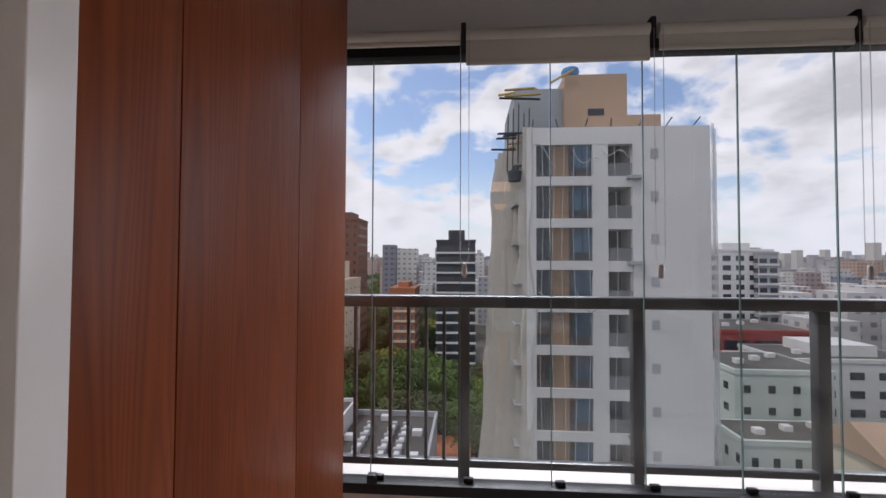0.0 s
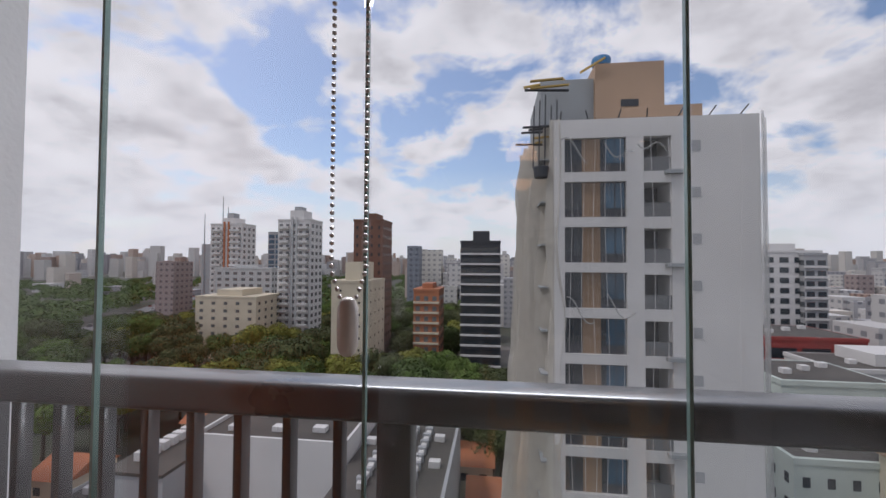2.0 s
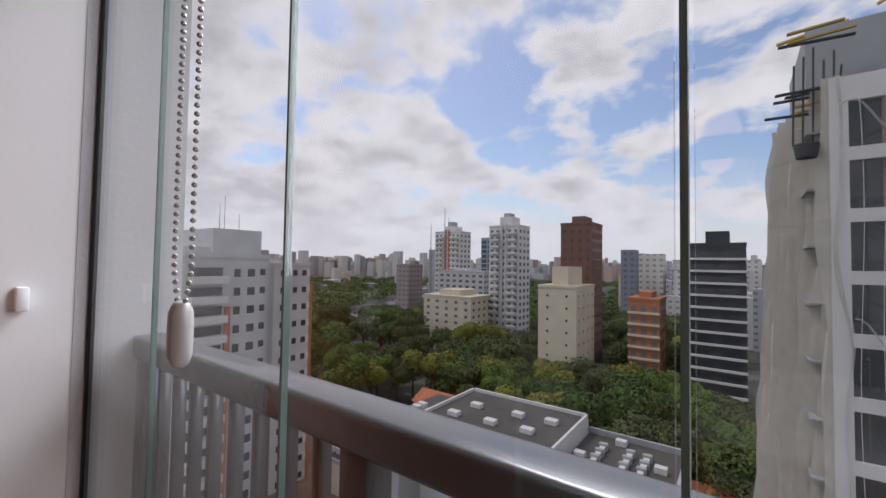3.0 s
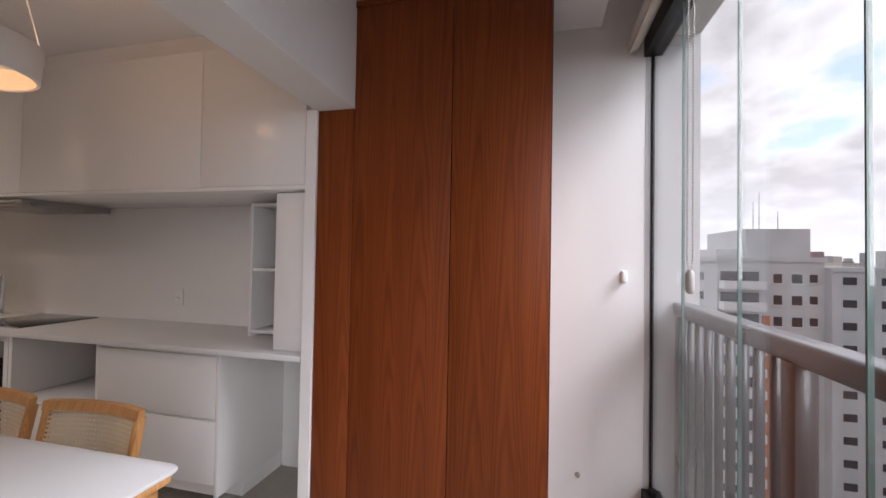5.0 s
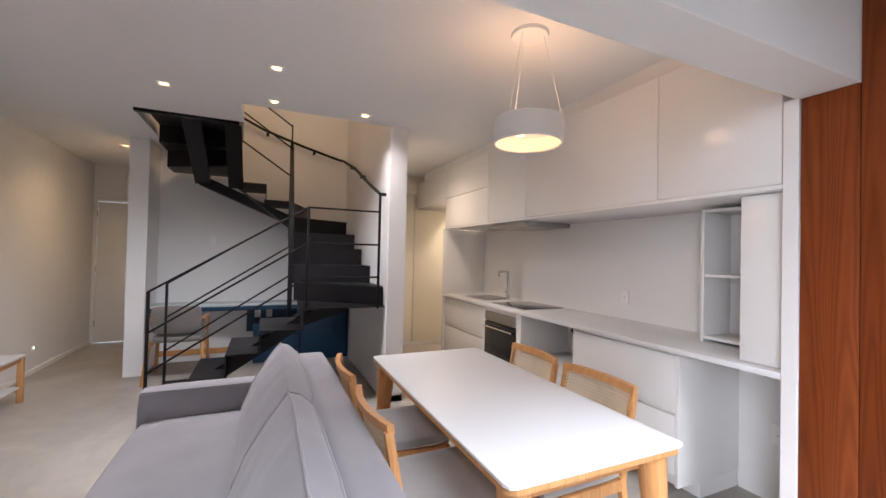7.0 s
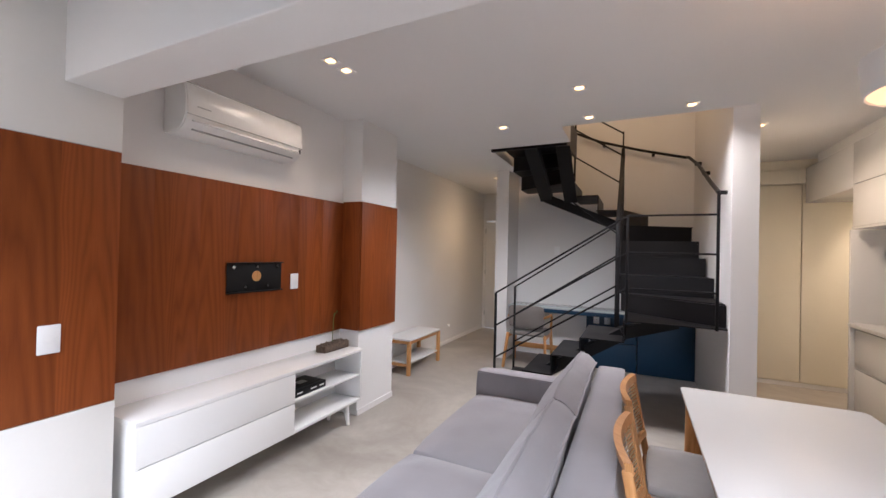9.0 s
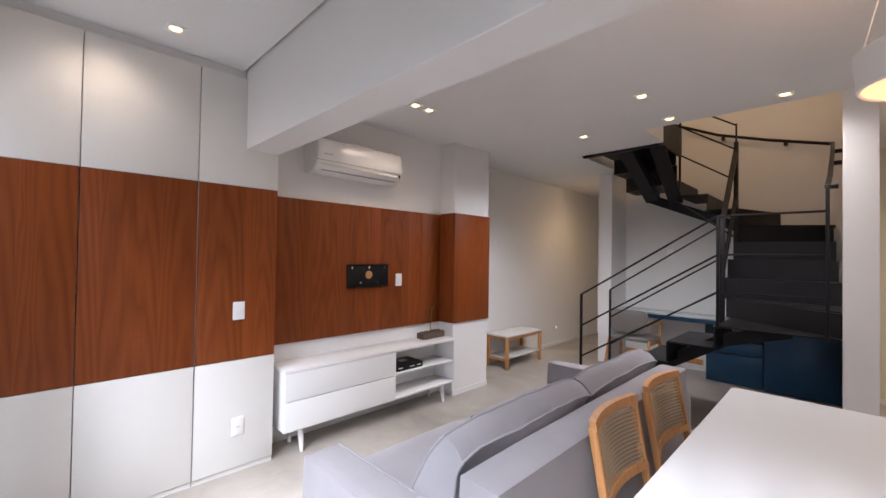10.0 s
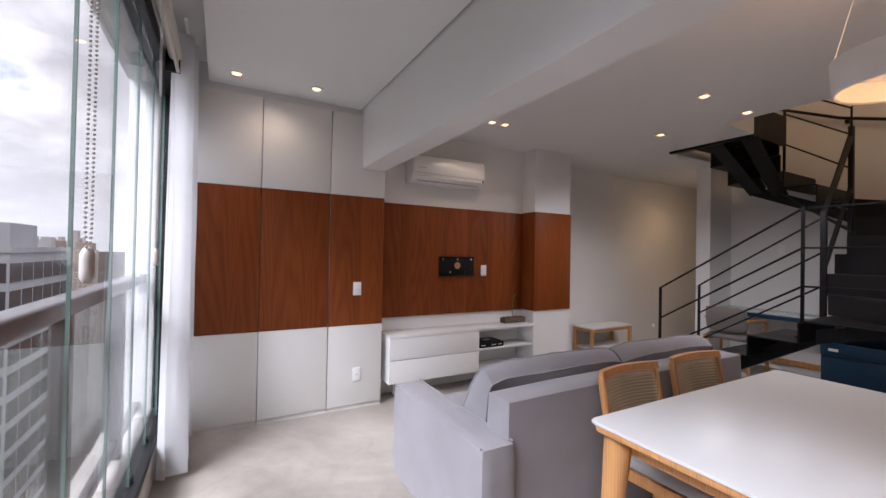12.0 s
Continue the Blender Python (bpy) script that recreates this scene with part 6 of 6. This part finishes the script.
tiled_house(-2.5, 70, 6, 8, 6.5)
tiled_house(0.5, 62, 7, 7, 5.0)
tiled_house(-58, 80, 9, 8, 6)
tiled_house(-44, 68, 8, 8, 6)
tiled_house(-66, 58, 7, 8, 6, "cream house with an orange clay tile roof")
lot = thing("service_building", (-53, 51, G), "low dark flat-roofed building with roof machines", "building")
part("wall", box(-60, -47, 46, 56, G, G + 5.2), F_BEIGE, lot, smooth=False)
part("roof", box(-59.7, -47.3, 46.3, 55.7, G + 5.2, G + 5.4), F_ROOF, lot, "dark felt roof", False)
for q in (box(-60, -47, 46, 46.3, G + 5.2, G + 5.9), box(-60, -47, 55.7, 56, G + 5.2, G + 5.9), box(-60, -59.7, 46.3, 55.7, G + 5.2, G + 5.9), box(-47.3, -47, 46.3, 55.7, G + 5.2, G + 5.9)):
    part("parapet", q, F_GREY, lot, smooth=False)
for x, y in ((-58, 48.5), (-56, 48.7), (-54, 48.5), (-57.5, 53), (-52, 52), (-49.5, 49), (-48.6, 53)):
    part("roof_machine", box(x - 0.7, x + 0.7, y - 0.5, y + 0.5, G + 5.4, G + 6.4, 0.05), F_WHITE, lot, "pale roof machine", False)
tiled_house(-30, 92, 14, 9, 5)


def crown_mesh(seed, material, n=4600):
    """Leaf clumps on a lumpy crown: many small tilted leaf cards with gaps between."""
    r = random.Random(seed)
    lobes = [(Vector((r.uniform(-2.6, 2.6), r.uniform(-2.6, 2.6), r.uniform(-0.8, 1.8))), r.uniform(1.5, 2.6)) for k in range(9)]
    vs, fs = [], []
    for k in range(n):
        c, rad = lobes[r.randrange(9)]
        d = Vector((r.gauss(0, 1), r.gauss(0, 1), r.gauss(0.35, 1))).normalized()
        p = c + Vector((d.x, d.y, d.z * 0.75)) * rad * r.uniform(0.82, 1.08)
        u = d.orthogonal().normalized()
        u.rotate(Matrix.Rotation(r.uniform(0, 6.3), 3, d))
        w = (d + Vector((r.uniform(-0.7, 0.7), r.uniform(-0.7, 0.7), r.uniform(-0.7, 0.7)))).normalized().cross(u)
        s = r.uniform(0.11, 0.27)
        b = len(vs)
        vs += [p - u * s, p + w * s * 0.8, p + u * s, p - w * s * 0.8]
        fs.append((b, b + 1, b + 2, b + 3))
    me = bpy.data.meshes.new("crown")
    me.from_pydata(vs, [], fs)
    me.materials.append(material)
    return me


def trunk_bm(seed):
    r = random.Random(seed)
    q = rod((0, 0, 0), (0.1, 0, 4.6), 0.32, 0.2, 9)
    for k in range(5):
        a = k * 1.26 + r.uniform(-0.3, 0.3)
        rod((0.1, 0, 3.6 + 0.2 * k), (math.cos(a) * 2.0, math.sin(a) * 2.0, 6.2 + r.uniform(-0.4, 0.8)), 0.14, 0.05, 6, q)
    return q


kinds = [(crown_mesh(20 + k, M_FOL[k % 4]), mesh_of("trunk", trunk_bm(k), M_BARK)) for k in range(8)]
rnd = random.Random(11)


def tree(x, y, s, k, z=G):
    t = new("tree")
    t.matrix_basis = pose(x, y, z, 0, 0, rnd.uniform(0, 360)) @ Matrix.Diagonal((s, s, s * rnd.uniform(0.85, 1.15), 1))
    tagged(t, "yellow-green broad-crowned park tree" if k % 4 == 3 else "dark green broad-crowned park tree", "tree", "trees of the park")
    cm, tm = kinds[k]
    c = new("crown", cm)
    c.parent, c.location = t, (0, 0, 6.4)
    tr = new("trunk", tm)
    tr.parent = t


made = 0
while made < 230:
    x, y = rnd.uniform(-170, 6), rnd.uniform(66, 235)
    if -39 < x < -3 and y < 68 or x > -2 and y > 100:
        continue
    if any(a - 4 < x < b + 4 and c - 4 < y < d + 3 for a, b, c, d in ((-44, -32, 106, 122), (-46, -35, 130, 146), (-92, -71, 165, 185), (-146, -122, 195, 215), (-118, -92, 148, 166), (-138, -108, 186, 194), (-23, -15, 118, 130), (-10, 3, 120, 136), (-86, -62, 26, 46), (-64, -53, 75, 85), (-38, -22, 86, 98), (-140, -126, 236, 250))):
        continue
    k = rnd.randrange(8)
    if k % 4 == 3 and rnd.random() < 0.6:
        k -= 1
    tree(x, y, rnd.uniform(1.05, 1.75), k)
    made += 1
for k in range(34):
    tree(rnd.uniform(-75, 2), rnd.uniform(84, 103), rnd.uniform(1.0, 1.6), rnd.choice((0, 1, 2, 4, 5, 6, 3)))
for k in range(14):
    tree(rnd.uniform(60, 110), rnd.uniform(100, 150), rnd.uniform(0.9, 1.4), k % 3)
for k in range(10):
    tree(rnd.uniform(28, 60), rnd.uniform(10, 34), rnd.uniform(0.8, 1.2), k % 3)

woods_v, woods_f = [], []
for k in range(900):
    d, a = rnd.uniform(215, 800), rnd.uniform(-1.2, -0.15)
    cx, cy, s = math.sin(a) * d, math.cos(a) * d, rnd.uniform(5, 9)
    off = (Vector((cx, cy, 0)) - ROAD[0]).dot(ROAD_SIDE)
    if -16 < off < 36:
        continue
    for j in range(130):
        v = Vector((rnd.gauss(0, 1), rnd.gauss(0, 1), abs(rnd.gauss(0.3, 0.8)))).normalized()
        p = Vector((cx, cy, G + 5)) + Vector((v.x * s, v.y * s, v.z * s * 0.75))
        u = v.orthogonal().normalized() * rnd.uniform(0.5, 1.25)
        w = (v + Vector((rnd.uniform(-0.6, 0.6), rnd.uniform(-0.6, 0.6), 0.2))).normalized().cross(u)
        b = len(woods_v)
        woods_v += [p - u, p + w, p + u, p - w]
        woods_f.append((b, b + 1, b + 2, b + 3))
me = bpy.data.meshes.new("far_woods")
me.from_pydata(woods_v, [], woods_f)
me.materials.append(M_FOL[0])
tagged(new("far_woods", me), "dark green far park woods below the skyline", "trees", "", "stuff")

# parked and waiting cars on the avenue
car_paints = [paint("car_paint", c, 0.3, 0.05, coat=0.5) for c in ((0.6, 0.6, 0.6), (0.05, 0.05, 0.06), (0.35, 0.36, 0.38), (0.4, 0.05, 0.04))]


def car(x, y, rz, k):
    c = thing("car", (x, y, G + 0.20), "small parked car on the avenue", "car", "cars on the avenue")
    part("body", box(x - 2.1, x + 2.1, y - 0.85, y + 0.85, G + 0.49, G + 1.09, 0.15), car_paints[k], c)
    part("cabin", box(x - 1.3, x + 1.0, y - 0.75, y + 0.75, G + 1.09, G + 1.64, 0.25), M_WINF, c)
    for dx in (-1.3, 1.3):
        for dy in (-0.8, 0.8):
            part("wheel", rod((x + dx, y + dy - 0.1, G + 0.52), (x + dx, y + dy + 0.1, G + 0.52), 0.32, seg=12), M_BLACK, c)
    c.rotation_euler = (0, 0, rz)


for k in range(26):
    p = ROAD[0] + ROAD_DIR * (20 + 11 * k + rnd.uniform(-4, 4)) + ROAD_SIDE * (-9 + 4.5 * (k % 5))
    car(p.x, p.y, 2.06, k % 4)

# far city: countless blocks out to the horizon
far_v, far_f = [], []
rnd = random.Random(21)
for k in range(2600):
    d = rnd.uniform(260, 2600) ** 1.0
    a = rnd.uniform(-1.35, 1.35)
    x, y = math.sin(a) * d, math.cos(a) * d
    if y < 60 or d < 480 and rnd.random() < 0.7 or -150 < x < -20 and y < 420 and rnd.random() < 0.6:
        continue
    w, e = rnd.uniform(9, 24), rnd.uniform(9, 20)
    h = rnd.choice((8, 12, 18, 26, 34, 40)) * rnd.uniform(0.8, 1.15) + (d > 900) * rnd.uniform(0, 34)
    if x < -0.15 * y and d < 1000 and rnd.random() < 0.85:
        continue
    b = len(far_v)
    far_v += [(x + sx * w / 2, y + sy * e / 2, z) for z in (G, G + h) for sx, sy in ((-1, -1), (1, -1), (1, 1), (-1, 1))]
    far_f += [(b, b + 1, b + 5, b + 4), (b + 1, b + 2, b + 6, b + 5), (b + 2, b + 3, b + 7, b + 6), (b + 3, b, b + 4, b + 7), (b + 4, b + 5, b + 6, b + 7)]
for k in range(760):
    d, a = rnd.uniform(125, 520), rnd.uniform(0.42, 1.25)
    if k > 640:
        d, a = rnd.uniform(240, 520), rnd.uniform(-0.2, 0.05)
    x, y = math.sin(a) * d, math.cos(a) * d
    if any(p - 9 < x < q + 9 and r - 9 < y < s + 9 for p, q, r, s in ((75, 95, 128, 148), (54, 72, 88, 104), (56, 80, 74, 86), (64, 84, 22, 46), (96, 120, 40, 66))):
        continue
    w, e = rnd.uniform(7, 16), rnd.uniform(7, 14)
    h = rnd.choice((6, 9, 12, 16, 22, 28)) * rnd.uniform(0.8, 1.2) + (k > 640) * rnd.uniform(6, 22)
    b = len(far_v)
    far_v += [(x + sx * w / 2, y + sy * e / 2, z) for z in (G, G + h) for sx, sy in ((-1, -1), (1, -1), (1, 1), (-1, 1))]
    far_f += [(b, b + 1, b + 5, b + 4), (b + 1, b + 2, b + 6, b + 5), (b + 2, b + 3, b + 7, b + 6), (b + 3, b, b + 4, b + 7), (b + 4, b + 5, b + 6, b + 7)]


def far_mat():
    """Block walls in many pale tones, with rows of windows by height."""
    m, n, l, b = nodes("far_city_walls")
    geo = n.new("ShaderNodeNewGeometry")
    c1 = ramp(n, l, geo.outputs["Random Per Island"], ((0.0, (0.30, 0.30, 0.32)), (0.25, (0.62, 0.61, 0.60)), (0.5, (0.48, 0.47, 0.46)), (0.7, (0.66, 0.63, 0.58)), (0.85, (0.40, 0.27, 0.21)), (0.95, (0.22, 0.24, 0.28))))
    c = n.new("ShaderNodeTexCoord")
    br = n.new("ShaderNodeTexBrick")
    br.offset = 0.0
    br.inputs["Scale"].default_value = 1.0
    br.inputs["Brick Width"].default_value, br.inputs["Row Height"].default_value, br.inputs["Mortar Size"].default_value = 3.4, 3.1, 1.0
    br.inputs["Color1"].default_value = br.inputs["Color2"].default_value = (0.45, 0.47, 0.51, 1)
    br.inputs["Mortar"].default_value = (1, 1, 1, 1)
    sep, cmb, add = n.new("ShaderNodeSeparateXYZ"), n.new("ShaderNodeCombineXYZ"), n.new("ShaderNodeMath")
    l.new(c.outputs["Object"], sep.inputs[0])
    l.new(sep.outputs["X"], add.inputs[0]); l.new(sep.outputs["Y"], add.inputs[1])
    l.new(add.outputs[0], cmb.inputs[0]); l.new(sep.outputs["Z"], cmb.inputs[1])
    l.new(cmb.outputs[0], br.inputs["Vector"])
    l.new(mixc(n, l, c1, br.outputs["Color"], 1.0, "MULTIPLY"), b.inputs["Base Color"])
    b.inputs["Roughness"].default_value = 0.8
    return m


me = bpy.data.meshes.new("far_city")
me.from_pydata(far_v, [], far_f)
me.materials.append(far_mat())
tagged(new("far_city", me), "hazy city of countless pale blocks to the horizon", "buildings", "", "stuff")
mast = thing("radio_mast", (-190, 262, G), "slim steel broadcasting masts on the skyline", "mast")
for x, h in ((-190, 46), (-186, 38), (-204, 34)):
    part("mast", rod((x, 262, G), (x, 262, h), 1.0, 0.2, 5), F_GREY, mast)
part("base_building", box(-206, -180, 262, 280, G, 12), F_GREY, mast)
